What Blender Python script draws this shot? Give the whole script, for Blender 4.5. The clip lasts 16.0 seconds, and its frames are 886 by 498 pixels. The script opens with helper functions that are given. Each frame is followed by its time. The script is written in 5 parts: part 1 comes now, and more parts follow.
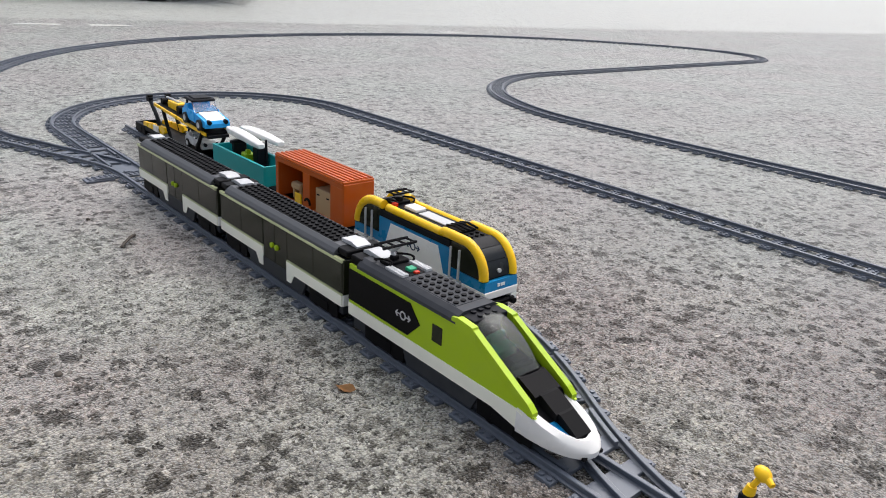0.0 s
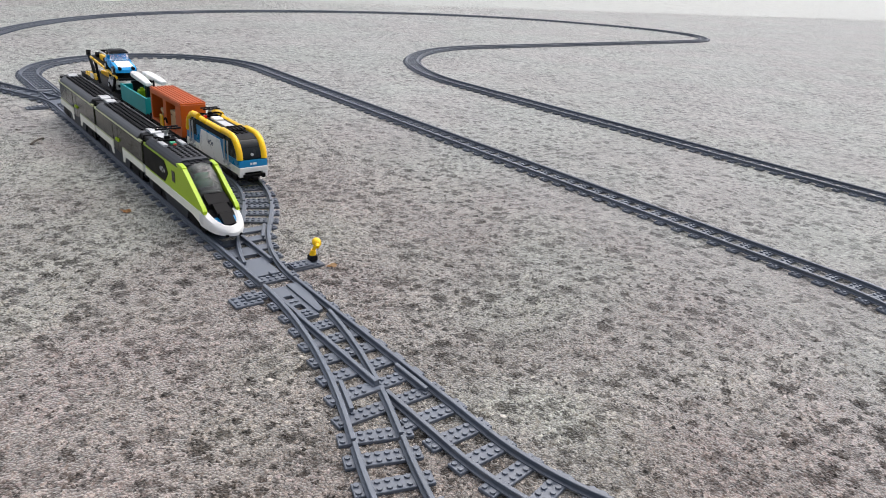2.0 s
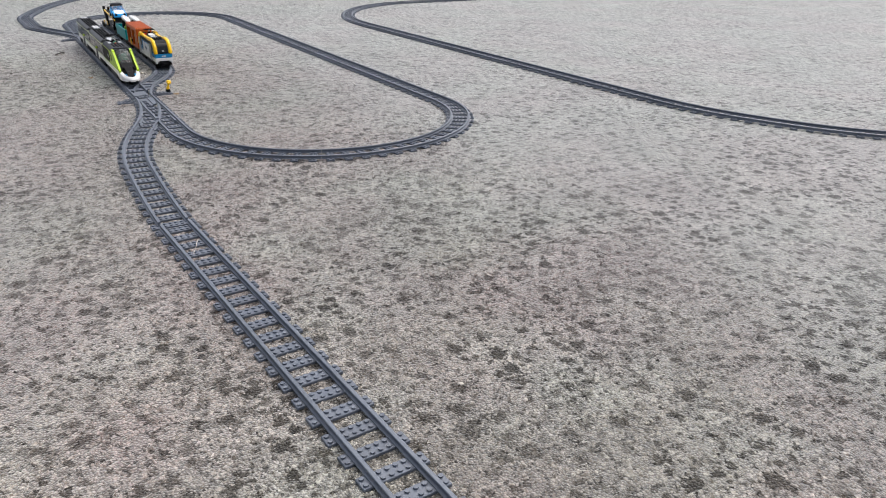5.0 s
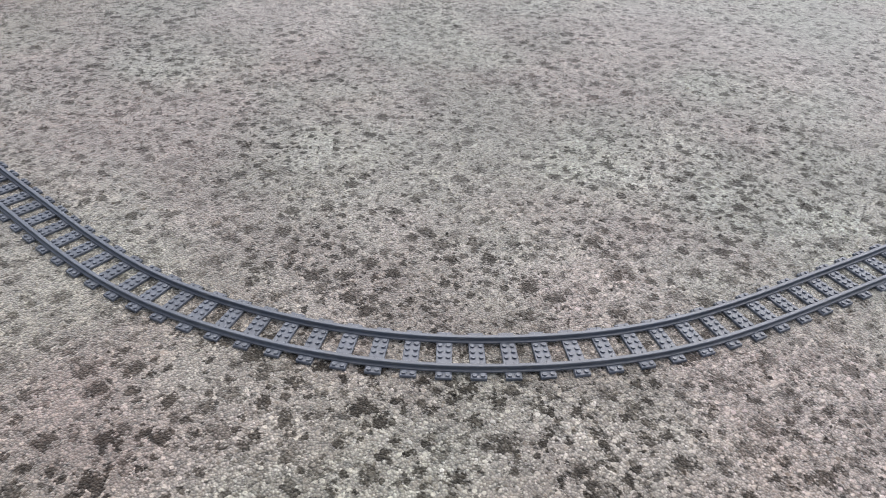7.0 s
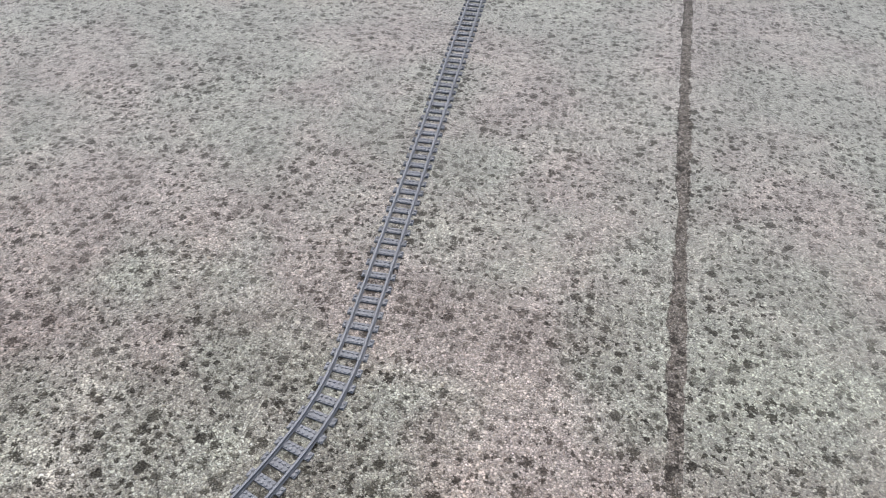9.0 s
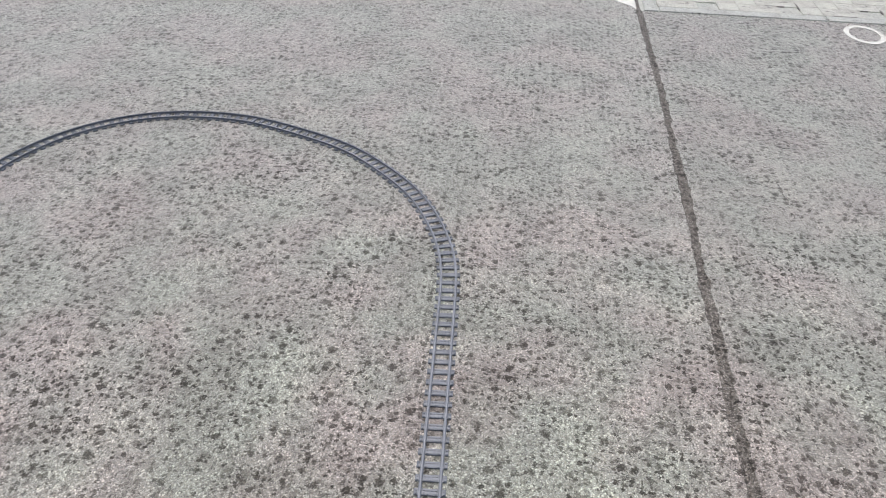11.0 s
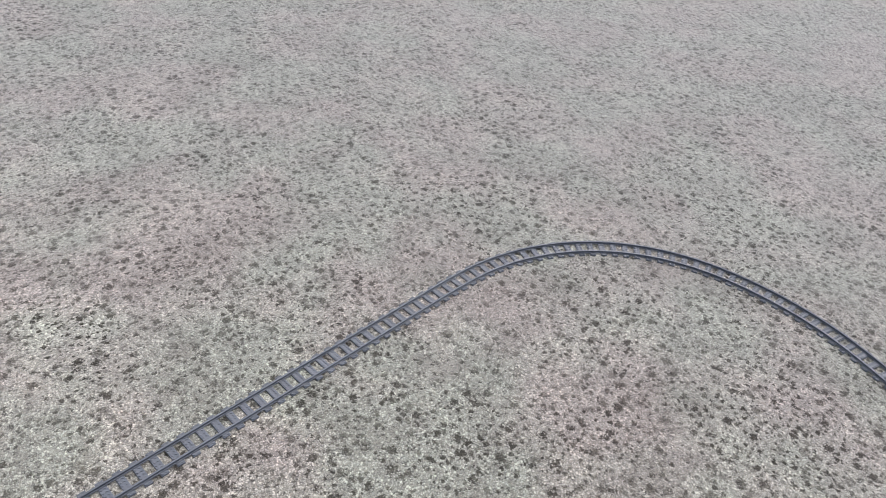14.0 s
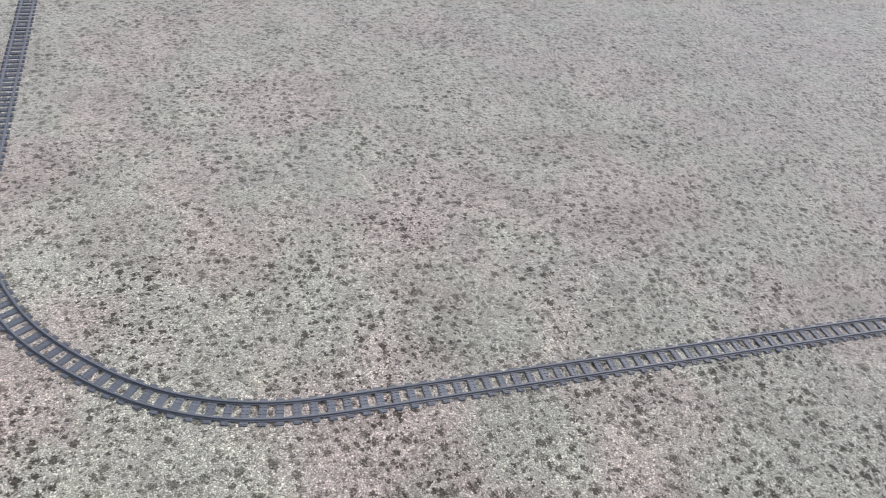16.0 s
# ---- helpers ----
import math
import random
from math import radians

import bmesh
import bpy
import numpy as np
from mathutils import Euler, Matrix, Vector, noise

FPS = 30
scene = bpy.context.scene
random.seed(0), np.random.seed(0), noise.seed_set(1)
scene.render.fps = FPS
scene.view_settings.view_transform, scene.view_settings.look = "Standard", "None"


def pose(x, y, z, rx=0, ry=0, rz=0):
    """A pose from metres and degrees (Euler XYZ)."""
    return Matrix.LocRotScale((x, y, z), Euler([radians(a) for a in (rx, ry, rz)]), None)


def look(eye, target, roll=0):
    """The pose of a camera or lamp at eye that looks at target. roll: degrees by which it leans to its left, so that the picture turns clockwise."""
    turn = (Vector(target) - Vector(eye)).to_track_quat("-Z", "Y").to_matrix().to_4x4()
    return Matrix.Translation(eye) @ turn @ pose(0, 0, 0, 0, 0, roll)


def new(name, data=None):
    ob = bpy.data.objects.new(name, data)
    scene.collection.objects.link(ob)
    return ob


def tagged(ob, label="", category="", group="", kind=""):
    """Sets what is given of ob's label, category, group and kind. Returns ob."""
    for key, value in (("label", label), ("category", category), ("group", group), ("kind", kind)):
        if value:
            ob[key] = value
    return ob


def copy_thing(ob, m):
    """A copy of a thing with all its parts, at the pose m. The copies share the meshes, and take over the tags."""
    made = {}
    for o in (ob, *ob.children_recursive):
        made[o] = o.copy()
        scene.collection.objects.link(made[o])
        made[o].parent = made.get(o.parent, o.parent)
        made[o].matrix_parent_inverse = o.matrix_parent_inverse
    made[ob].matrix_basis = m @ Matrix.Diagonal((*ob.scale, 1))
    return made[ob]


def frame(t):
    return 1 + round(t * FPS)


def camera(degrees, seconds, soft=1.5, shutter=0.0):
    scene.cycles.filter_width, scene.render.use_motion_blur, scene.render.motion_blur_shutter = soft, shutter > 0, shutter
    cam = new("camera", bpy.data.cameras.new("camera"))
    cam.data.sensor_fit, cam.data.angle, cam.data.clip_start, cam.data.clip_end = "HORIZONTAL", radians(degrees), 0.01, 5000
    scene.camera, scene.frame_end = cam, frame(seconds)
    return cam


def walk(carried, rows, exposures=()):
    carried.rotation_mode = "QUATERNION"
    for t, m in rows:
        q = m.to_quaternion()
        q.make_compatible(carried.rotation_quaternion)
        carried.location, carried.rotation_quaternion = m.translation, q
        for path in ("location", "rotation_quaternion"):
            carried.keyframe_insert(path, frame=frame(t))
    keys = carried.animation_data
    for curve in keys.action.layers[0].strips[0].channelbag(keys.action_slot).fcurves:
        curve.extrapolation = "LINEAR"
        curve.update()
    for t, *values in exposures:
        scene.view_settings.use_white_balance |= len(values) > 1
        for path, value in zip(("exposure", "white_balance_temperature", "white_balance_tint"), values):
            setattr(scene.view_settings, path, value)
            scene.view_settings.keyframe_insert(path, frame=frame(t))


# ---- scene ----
# World: x runs along the station track, the way the passenger train heads; y to its left; z up.
cam = camera(62.3, 16.0, soft=1.0)


def view(x, y, z, yaw, pitch, roll):
    return pose(x, y, z, 90 + pitch, 0, yaw) @ pose(0, 0, 0, 0, 0, roll)


PATH_ROWS = [
    (0.0, 0.0003, 0.0004, 0.3419, 48.38, -20.65, 3.49),
    (0.5, 0.0674, 0.0164, 0.361, 47.89, -21.61, 5.26),
    (1.0, 0.2095, 0.0327, 0.3522, 48.0, -22.34, 6.57),
    (1.5, 0.3784, 0.0418, 0.3619, 49.34, -22.12, 5.94),
    (2.0, 0.5966, 0.0439, 0.3773, 51.07, -22.05, 4.02),
    (2.5, 0.7762, 0.0282, 0.3878, 52.68, -22.28, 2.34),
    (3.0, 0.9526, -0.0018, 0.4078, 53.99, -22.8, 1.44),
    (3.5, 1.1268, -0.0008, 0.4071, 55.98, -23.07, 1.15),
    (4.0, 1.3412, 0.0299, 0.4057, 58.1, -23.3, 0.76),
    (4.5, 1.5497, 0.0388, 0.412, 58.65, -23.64, 0.59),
    (5.0, 1.7972, 0.0748, 0.4187, 58.37, -24.21, 1.01),
    (5.2, 1.8992, 0.1067, 0.4078, 58.37, -24.45, 1.07),
    (7.3, 3.0715, 0.1235, 0.536, 36.69, -37.94, 2.3),
    (7.5, 3.1308, 0.1564, 0.5679, 32.99, -39.56, 2.03),
    (8.0, 3.2306, 0.2119, 0.6938, 25.59, -42.69, 0.93),
    (8.2, 3.252, 0.2367, 0.7464, 22.49, -43.31, 0.93),
    (10.3, 3.0618, 1.391, 1.2151, 6.06, -40.58, 2.24),
    (10.5, 3.0207, 1.5235, 1.2225, 6.11, -40.11, 1.77),
    (11.0, 2.9407, 1.8562, 1.2652, 6.7, -37.68, 1.06),
    (11.5, 2.8436, 2.1452, 1.2789, 9.02, -36.09, 0.71),
    (12.0, 2.6526, 2.3045, 1.2881, 12.84, -35.63, -0.63),
    (12.5, 2.4229, 2.4174, 1.2892, 17.95, -36.07, -1.59),
    (13.0, 2.2629, 2.5184, 1.243, 25.28, -37.17, 0.2),
    (13.5, 2.1813, 2.5171, 1.2247, 32.82, -37.69, 3.01),
    (14.0, 2.1078, 2.4732, 1.1942, 39.88, -38.1, 6.17),
    (14.5, 2.0915, 2.3744, 1.146, 49.93, -40.83, 8.4),
    (15.0, 2.1122, 2.2813, 1.1281, 59.74, -41.84, 7.2),
    (15.5, 2.1208, 2.1486, 1.1375, 62.79, -39.69, 7.21),
    (16.0, 2.1192, 2.0354, 1.1331, 67.52, -38.14, 8.27),
]
walk(cam, [(t, view(*p)) for t, *p in PATH_ROWS], exposures=[(0.0, 0.93, 6450, 12), (5.0, 0.93, 6450, 12), (7.5, 0.83, 6450, 13), (10.5, 0.77, 6420, 13), (16.0, 0.72, 6400, 14)])

# ---- light: a bright overcast day ----
world = bpy.data.worlds.new("overcast")
scene.world = world
world.use_nodes = True
wn = world.node_tree
sky = wn.nodes.new("ShaderNodeTexSky")
sky.sky_type = "NISHITA"
sky.sun_disc = False
sky.sun_elevation = radians(61)
sky.sun_rotation = radians(-17)
sky.dust_density = 5.0
sky.air_density = 1.0
pale = wn.nodes.new("ShaderNodeHueSaturation")
pale.inputs["Saturation"].default_value = 0.45
wn.links.new(sky.outputs[0], pale.inputs["Color"])
wn.links.new(pale.outputs[0], wn.nodes["Background"].inputs[0])
wn.nodes["Background"].inputs[1].default_value = 0.115
sun = new("sun", bpy.data.lights.new("sun", "SUN"))
sun.data.energy = 1.1
sun.data.angle = radians(70)
sun.data.color = (1.0, 0.97, 0.93)
sun.matrix_world = look((-1.5, 4.2, 8.0), (0, 0, 0))


# ---- materials ----
def mat(name):
    m = bpy.data.materials.new(name)
    m.use_nodes = True
    nt = m.node_tree
    return m, nt, nt.nodes["Principled BSDF"]


def node(nt, kind, **values):
    n = nt.nodes.new(kind)
    for k, v in values.items():
        if k in n.inputs:
            n.inputs[k].default_value = v
    return n


def ramp(nt, fac, stops):
    r = nt.nodes.new("ShaderNodeValToRGB")
    el = r.color_ramp.elements
    while len(el) < len(stops):
        el.new(0.5)
    for e, (p, c) in zip(el, stops):
        e.position = p
        e.color = (*c, 1) if len(c) == 3 else c
    nt.links.new(fac, r.inputs[0])
    return r.outputs[0]


def mixc(nt, fac, a, b, blend="MIX"):
    m = nt.nodes.new("ShaderNodeMix")
    m.data_type = "RGBA"
    m.blend_type = blend
    for k, v in ((0, fac), (6, a), (7, b)):
        if isinstance(v, (float, int)):
            m.inputs[k].default_value = v
        elif isinstance(v, tuple):
            m.inputs[k].default_value = (*v, 1)
        else:
            nt.links.new(v, m.inputs[k])
    return m.outputs[2]


def plastic(name, col, rough=0.34, dust=0.04, clear=0.0, spec=0.26):
    """Moulded toy plastic with a little dust and uneven gloss."""
    m, nt, b = mat(name)
    co = nt.nodes.new("ShaderNodeTexCoord")
    n1 = node(nt, "ShaderNodeTexNoise", Scale=60.0, Detail=4.0)
    n2 = node(nt, "ShaderNodeTexNoise", Scale=900.0, Detail=2.0)
    for n in (n1, n2):
        nt.links.new(co.outputs["Object"], n.inputs["Vector"])
    f = ramp(nt, n1.outputs[0], [(0.42, (0, 0, 0)), (0.75, (dust, dust, dust))])
    info = nt.nodes.new("ShaderNodeObjectInfo")
    shade = ramp(nt, info.outputs["Random"], [(0.0, (0.90, 0.90, 0.90)), (1.0, (1.08, 1.08, 1.08))])
    nt.links.new(mixc(nt, 1.0, mixc(nt, f, tuple(col), (0.30, 0.28, 0.25)), shade, "MULTIPLY"), b.inputs["Base Color"])
    r = nt.nodes.new("ShaderNodeMapRange")
    r.inputs[3].default_value = rough - 0.06
    r.inputs[4].default_value = rough + 0.14
    nt.links.new(n1.outputs[0], r.inputs[0])
    nt.links.new(r.outputs[0], b.inputs["Roughness"])
    bu = node(nt, "ShaderNodeBump", Strength=0.03, Distance=0.0003)
    nt.links.new(n2.outputs[0], bu.inputs["Height"])
    nt.links.new(bu.outputs[0], b.inputs["Normal"])
    b.inputs["Specular IOR Level"].default_value = spec
    b.inputs["Coat Weight"].default_value = clear
    return m


TRACK = plastic("track_grey", (0.094, 0.110, 0.138), 0.34, 0.06, 0.0, 0.42)
GREY = plastic("dark_grey", (0.030, 0.033, 0.039), 0.45, 0.04, 0.0, 0.16)
DGREY = plastic("charcoal", (0.0095, 0.0105, 0.0135), 0.42, 0.012, 0.0, 0.08)
BLACK = plastic("black", (0.005, 0.005, 0.006), 0.45, 0.006, 0.0, 0.06)
WHITE = plastic("white", (0.78, 0.78, 0.76), 0.25, 0.06)
LIGHT = plastic("light_grey", (0.45, 0.46, 0.47), 0.28)
LIME = plastic("lime", (0.34, 0.50, 0.008), 0.3, 0.05)
PALE_LIME = plastic("pale_lime", (0.50, 0.54, 0.30), 0.3, 0.1)
YELLOW = plastic("yellow", (0.86, 0.52, 0.01), 0.25, 0.05)
BLUE = plastic("blue", (0.006, 0.20, 0.44), 0.25, 0.05)
AZURE = plastic("azure", (0.02, 0.40, 0.88), 0.25, 0.05)
NAVY = plastic("navy", (0.02, 0.045, 0.10), 0.25, 0.05)
ORANGE = plastic("dark_orange", (0.47, 0.085, 0.006), 0.3, 0.06)
TEAL = plastic("teal", (0.003, 0.30, 0.31), 0.34, 0.05)
TAN = plastic("tan", (0.52, 0.36, 0.2), 0.35, 0.1)
GREEN = plastic("green", (0.03, 0.33, 0.17), 0.28, 0.05)
RED = plastic("red", (0.5, 0.03, 0.01), 0.25, 0.05)
SMOKE = plastic("smoked_glass", (0.014, 0.016, 0.009), 0.12, 0.02, 0.0, 0.22)
SCREEN = plastic("dark_screen", (0.012, 0.015, 0.018), 0.2, 0.01, 0.0, 0.14)
ROOFGREY = plastic("roof_grey", (0.062, 0.066, 0.073), 0.42, 0.04, 0.0, 0.25)
RUBBER = plastic("rubber", (0.015, 0.015, 0.016), 0.6)
CREAM = plastic("cream", (0.82, 0.82, 0.72), 0.3, 0.06)
SMOKED, _nt, _b = mat("smoked_clear_plastic")
_b.inputs["Transmission Weight"].default_value = 0.85
_b.inputs["Base Color"].default_value = (0.36, 0.38, 0.37, 1)
_b.inputs["Roughness"].default_value = 0.02
_b.inputs["IOR"].default_value = 1.22
CLEAR, _nt, _b = mat("clear_plastic")
_b.inputs["Transmission Weight"].default_value = 0.9
_b.inputs["Base Color"].default_value = (0.8, 0.84, 0.86, 1)
_b.inputs["Roughness"].default_value = 0.08
_b.inputs["IOR"].default_value = 1.3


def gravelled(name, pale, spots, grain=430.0, sheen=0.5, gloss=0.8, contrast=1.02, chips=False, dirt_and_dim=False, clouds=True, tints=((1.05, 0.96, 0.975), (0.95, 1.015, 0.965))):
    """Worn asphalt: bound grains of many greys, round dark stains of tar that come through, faint broad tints."""
    m, nt, b = mat(name)
    L = nt.links.new
    co = nt.nodes.new("ShaderNodeTexCoord")
    P = co.outputs["Object"]

    def warped(scale, amount, detail):
        w = node(nt, "ShaderNodeTexNoise", Scale=scale, Detail=detail, Roughness=0.6)
        L(P, w.inputs["Vector"])
        ad = nt.nodes.new("ShaderNodeVectorMath")
        ad.operation = "MULTIPLY_ADD"
        ad.inputs[1].default_value = (amount, amount, amount)
        L(w.outputs["Color"], ad.inputs[0])
        L(P, ad.inputs[2])
        return ad.outputs[0]

    def cells(scale, vector):
        v = node(nt, "ShaderNodeTexVoronoi", Scale=scale)
        v.voronoi_dimensions = "2D"
        L(vector, v.inputs["Vector"])
        sp = nt.nodes.new("ShaderNodeSeparateColor")
        L(v.outputs["Color"], sp.inputs[0])
        return v.outputs["Distance"], sp.outputs

    def fog(scale, detail, rough=0.6):
        n = node(nt, "ShaderNodeTexNoise", Scale=scale, Detail=detail, Roughness=rough)
        L(P, n.inputs["Vector"])
        return n.outputs[0]

    def math2(op, x, y, z=None):
        n = nt.nodes.new("ShaderNodeMath")
        n.operation = op
        for k, v in enumerate((x, y, z)):
            if isinstance(v, (int, float)):
                n.inputs[k].default_value = v
            elif v is not None:
                L(v, n.inputs[k])
        return n.outputs[0]

    def shade(k):
        k = max(0.06, 1 + (k - 1) * contrast)
        return [min(0.86, x * k) for x in pale]
    W1, W2 = warped(500.0, 0.0012, 1.0), warped(70.0, 0.011, 3.0)
    d1, r1 = cells(grain, W1)
    _, r2 = cells(grain * 0.52, W1)
    # every grain has a grey of its own; few are white or near black
    warm = [pale[0] * 0.86, pale[1] * 0.79, pale[2] * 0.71]
    c1 = ramp(nt, r1[0], [(0.0, shade(0.30)), (0.22, shade(0.58)), (0.45, warm), (0.62, shade(1.0)), (0.86, shade(1.30)), (0.93, shade(2.1)), (1.0, shade(2.5))])
    c2 = ramp(nt, r2[1], [(0.0, shade(0.34)), (0.30, shade(0.72)), (0.55, warm), (0.75, shade(1.12)), (0.93, shade(1.45)), (1.0, shade(2.1))])
    if chips:
        geo = nt.nodes.new("ShaderNodeNewGeometry")
        c1 = ramp(nt, geo.outputs["Random Per Island"], [(0.0, shade(0.20)), (0.25, shade(0.42)), (0.45, warm), (0.60, shade(1.15)), (0.82, shade(1.75)), (0.94, shade(2.4)), (1.0, shade(2.7))])
    col = mixc(nt, 0.12 if chips else 0.36, c1, c2)
    gap = ramp(nt, d1, [(0.25, (1.06, 1.06, 1.06)), (0.75, [1 - 0.5 * contrast] * 3)])
    if not chips:
        col = mixc(nt, 1.0, col, gap, "MULTIPLY")
    # coarse pale stones here and there
    d3, r3 = cells(grain * 0.42, W1)
    pick = math2("MULTIPLY", ramp(nt, r3[2], [(0.88, (0, 0, 0)), (0.91, (1, 1, 1))]), ramp(nt, d3, [(0.30, (1, 1, 1)), (0.45, (0, 0, 0))]))
    col = mixc(nt, pick, col, tuple(shade(1.75)))
    # dark stains, each round one of its own size and depth, with a grainy rim
    stain = None
    ragged = math2("MULTIPLY_ADD", fog(170.0, 2.0), 0.9, -0.45)
    for scale, share, small, wide, deep in ((33.0, 0.62, 0.17, 0.45, 1.0), (56.0, 0.80, 0.15, 0.45, 1.0), (112.0, 0.50, 0.16, 0.46, 0.85)):
        d, r = cells(scale, W2)
        size = nt.nodes.new("ShaderNodeMapRange")
        size.clamp = False
        for k, v in enumerate((1.0 - share * spots, 1.0, small, wide)):
            size.inputs[k + 1].default_value = v
        L(r[0], size.inputs[0])
        edge = math2("SUBTRACT", size.outputs[0], d)
        edge = math2("MULTIPLY_ADD", math2("SUBTRACT", r1[1], 0.5), 0.16, edge)
        edge = math2("ADD", edge, ragged)
        mk = ramp(nt, edge, [(0.0, (0, 0, 0)), (0.14, (deep, deep, deep))])
        here = math2("GREATER_THAN", r[0], 1.0 - share * spots)
        mk = mixc(nt, 1.0, mk, ramp(nt, r[1], [(0.0, (0.5, 0.5, 0.5)), (0.7, (1, 1, 1))]), "MULTIPLY")
        mk = mixc(nt, here, (0, 0, 0), mk)
        stain = mk if stain is None else mixc(nt, 1.0, stain, mk, "LIGHTEN")
    thin = ramp(nt, fog(3.3, 3.0), [(0.36, (0.68, 0.68, 0.68)), (0.6, (1, 1, 1))])
    stain = mixc(nt, 1.0, stain, thin, "MULTIPLY")
    col = mixc(nt, stain, col, mixc(nt, 1.0, col, (0.160, 0.150, 0.138), "MULTIPLY"))
    # broad tints and cloudy wear
    col = mixc(nt, 1.0, col, ramp(nt, fog(2.4, 2.5), [(0.40, tints[0]), (0.58, tints[1])]), "MULTIPLY")
    col = mixc(nt, 1.0, col, ramp(nt, fog(14.0, 4.0, 0.65), [(0.30, (0.76, 0.745, 0.735)), (0.48, (0.98, 0.98, 0.98)), (0.70, (1.10, 1.10, 1.10))]), "MULTIPLY")
    # cloudy patches where the surface is worn paler or stays dark
    if clouds:
        col = mixc(nt, 1.0, col, ramp(nt, fog(4.6, 3.0, 0.55), [(0.36, (0.83, 0.81, 0.80)), (0.50, (1.0, 1.0, 1.0)), (0.64, (1.13, 1.14, 1.12))]), "MULTIPLY")
    if dirt_and_dim:
        # brown dirt trodden into the yard's near side, with its dimmer light painted in
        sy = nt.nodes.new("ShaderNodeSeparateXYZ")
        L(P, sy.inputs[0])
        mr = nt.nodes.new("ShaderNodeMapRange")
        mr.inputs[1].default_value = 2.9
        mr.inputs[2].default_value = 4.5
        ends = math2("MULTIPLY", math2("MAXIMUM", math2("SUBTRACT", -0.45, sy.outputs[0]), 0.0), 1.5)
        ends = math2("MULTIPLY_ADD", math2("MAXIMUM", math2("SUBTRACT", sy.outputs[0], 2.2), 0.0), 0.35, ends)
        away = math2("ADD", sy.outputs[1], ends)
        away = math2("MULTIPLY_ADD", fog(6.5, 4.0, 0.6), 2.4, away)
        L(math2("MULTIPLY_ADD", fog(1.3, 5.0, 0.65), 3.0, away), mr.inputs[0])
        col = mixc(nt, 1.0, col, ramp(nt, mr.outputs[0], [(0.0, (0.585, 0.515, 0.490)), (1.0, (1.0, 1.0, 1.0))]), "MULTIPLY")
    L(col, b.inputs["Base Color"])
    b.inputs["Roughness"].default_value = 0.46
    L(ramp(nt, stain, [(0.0, (gloss, gloss, gloss)), (0.8, (0.15, 0.15, 0.15))]), b.inputs["Specular IOR Level"])
    b.inputs["Diffuse Roughness"].default_value = 1.0
    L(ramp(nt, stain, [(0.0, (sheen, sheen, sheen)), (0.9, (sheen * 0.36, sheen * 0.36, sheen * 0.36))]), b.inputs["Sheen Weight"])
    b.inputs["Sheen Tint"].default_value = (1.0, 1.0, 0.94, 1)
    b.inputs["Sheen Roughness"].default_value = SHEEN_ROUGH
    bu = node(nt, "ShaderNodeBump", Strength=0.8, Distance=0.0016)
    bu.invert = True
    L(d1, bu.inputs["Height"])
    bu2 = node(nt, "ShaderNodeBump", Strength=0.4, Distance=0.003)
    bu2.invert = True
    L(stain, bu2.inputs["Height"])
    L(bu.outputs[0], bu2.inputs["Normal"])
    L(bu2.outputs[0], b.inputs["Normal"])
    return m


SHEEN_ROUGH = 0.36
ASPHALT = gravelled("worn_asphalt", (0.372, 0.366, 0.332), 1.0, sheen=1.0, dirt_and_dim=True)
CHIP = gravelled("asphalt_chips", (0.372, 0.366, 0.332), 1.0, sheen=0.7, gloss=0.45, contrast=1.12, chips=True, dirt_and_dim=True)
SMOOTH = gravelled("grey_asphalt", (0.332, 0.328, 0.296), 1.0, sheen=1.0)
CONCRETE = gravelled("pale_concrete", (0.47, 0.48, 0.45), 0.12, contrast=0.35, sheen=0.5, clouds=False, tints=((0.98, 1.0, 0.96), (0.94, 0.96, 0.93)))
TAR = gravelled("joint_tar", (0.235, 0.220, 0.200), 1.0, sheen=0.0, gloss=0.1, clouds=False, tints=((1, 1, 1), (0.9, 0.9, 0.9)))


def painted(name, col):
    m, nt, b = mat(name)
    co = nt.nodes.new("ShaderNodeTexCoord")
    n = node(nt, "ShaderNodeTexNoise", Scale=130.0, Detail=5.0, Roughness=0.7)
    nt.links.new(co.outputs["Object"], n.inputs["Vector"])
    worn = node(nt, "ShaderNodeTexNoise", Scale=9.0, Detail=4.0, Roughness=0.65)
    nt.links.new(co.outputs["Object"], worn.inputs["Vector"])
    fine = ramp(nt, n.outputs[0], [(0.32, [x * 0.70 for x in col]), (0.5, col)])
    nt.links.new(mixc(nt, 1.0, fine, ramp(nt, worn.outputs[0], [(0.34, (0.80, 0.79, 0.76)), (0.52, (1, 1, 1))]), "MULTIPLY"), b.inputs["Base Color"])
    b.inputs["Roughness"].default_value = 0.6
    return m


PAINT = painted("road_paint", (0.50, 0.505, 0.475))


# ---- mesh helpers ----
def part(name, bm, material, parent, label="", smooth=False):
    """Links a bmesh as one mesh object under a thing or a part (or on its own)."""
    me = bpy.data.meshes.new(name)
    bmesh.ops.recalc_face_normals(bm, faces=bm.faces)
    bm.to_mesh(me)
    bm.free()
    for m in material if isinstance(material, (list, tuple)) else (material,):
        me.materials.append(m)
    if smooth:
        for p in me.polygons:
            p.use_smooth = True
        me.set_sharp_from_angle(angle=radians(35))
    ob = new(name, me)
    if parent is not None:
        ob.parent = parent
    if label:
        tagged(ob, label)
    return ob


def thing(name, m, label, category, group=""):
    ob = new(name)
    ob.empty_display_size = 0.02
    ob.matrix_world = m
    return tagged(ob, label, category, group)


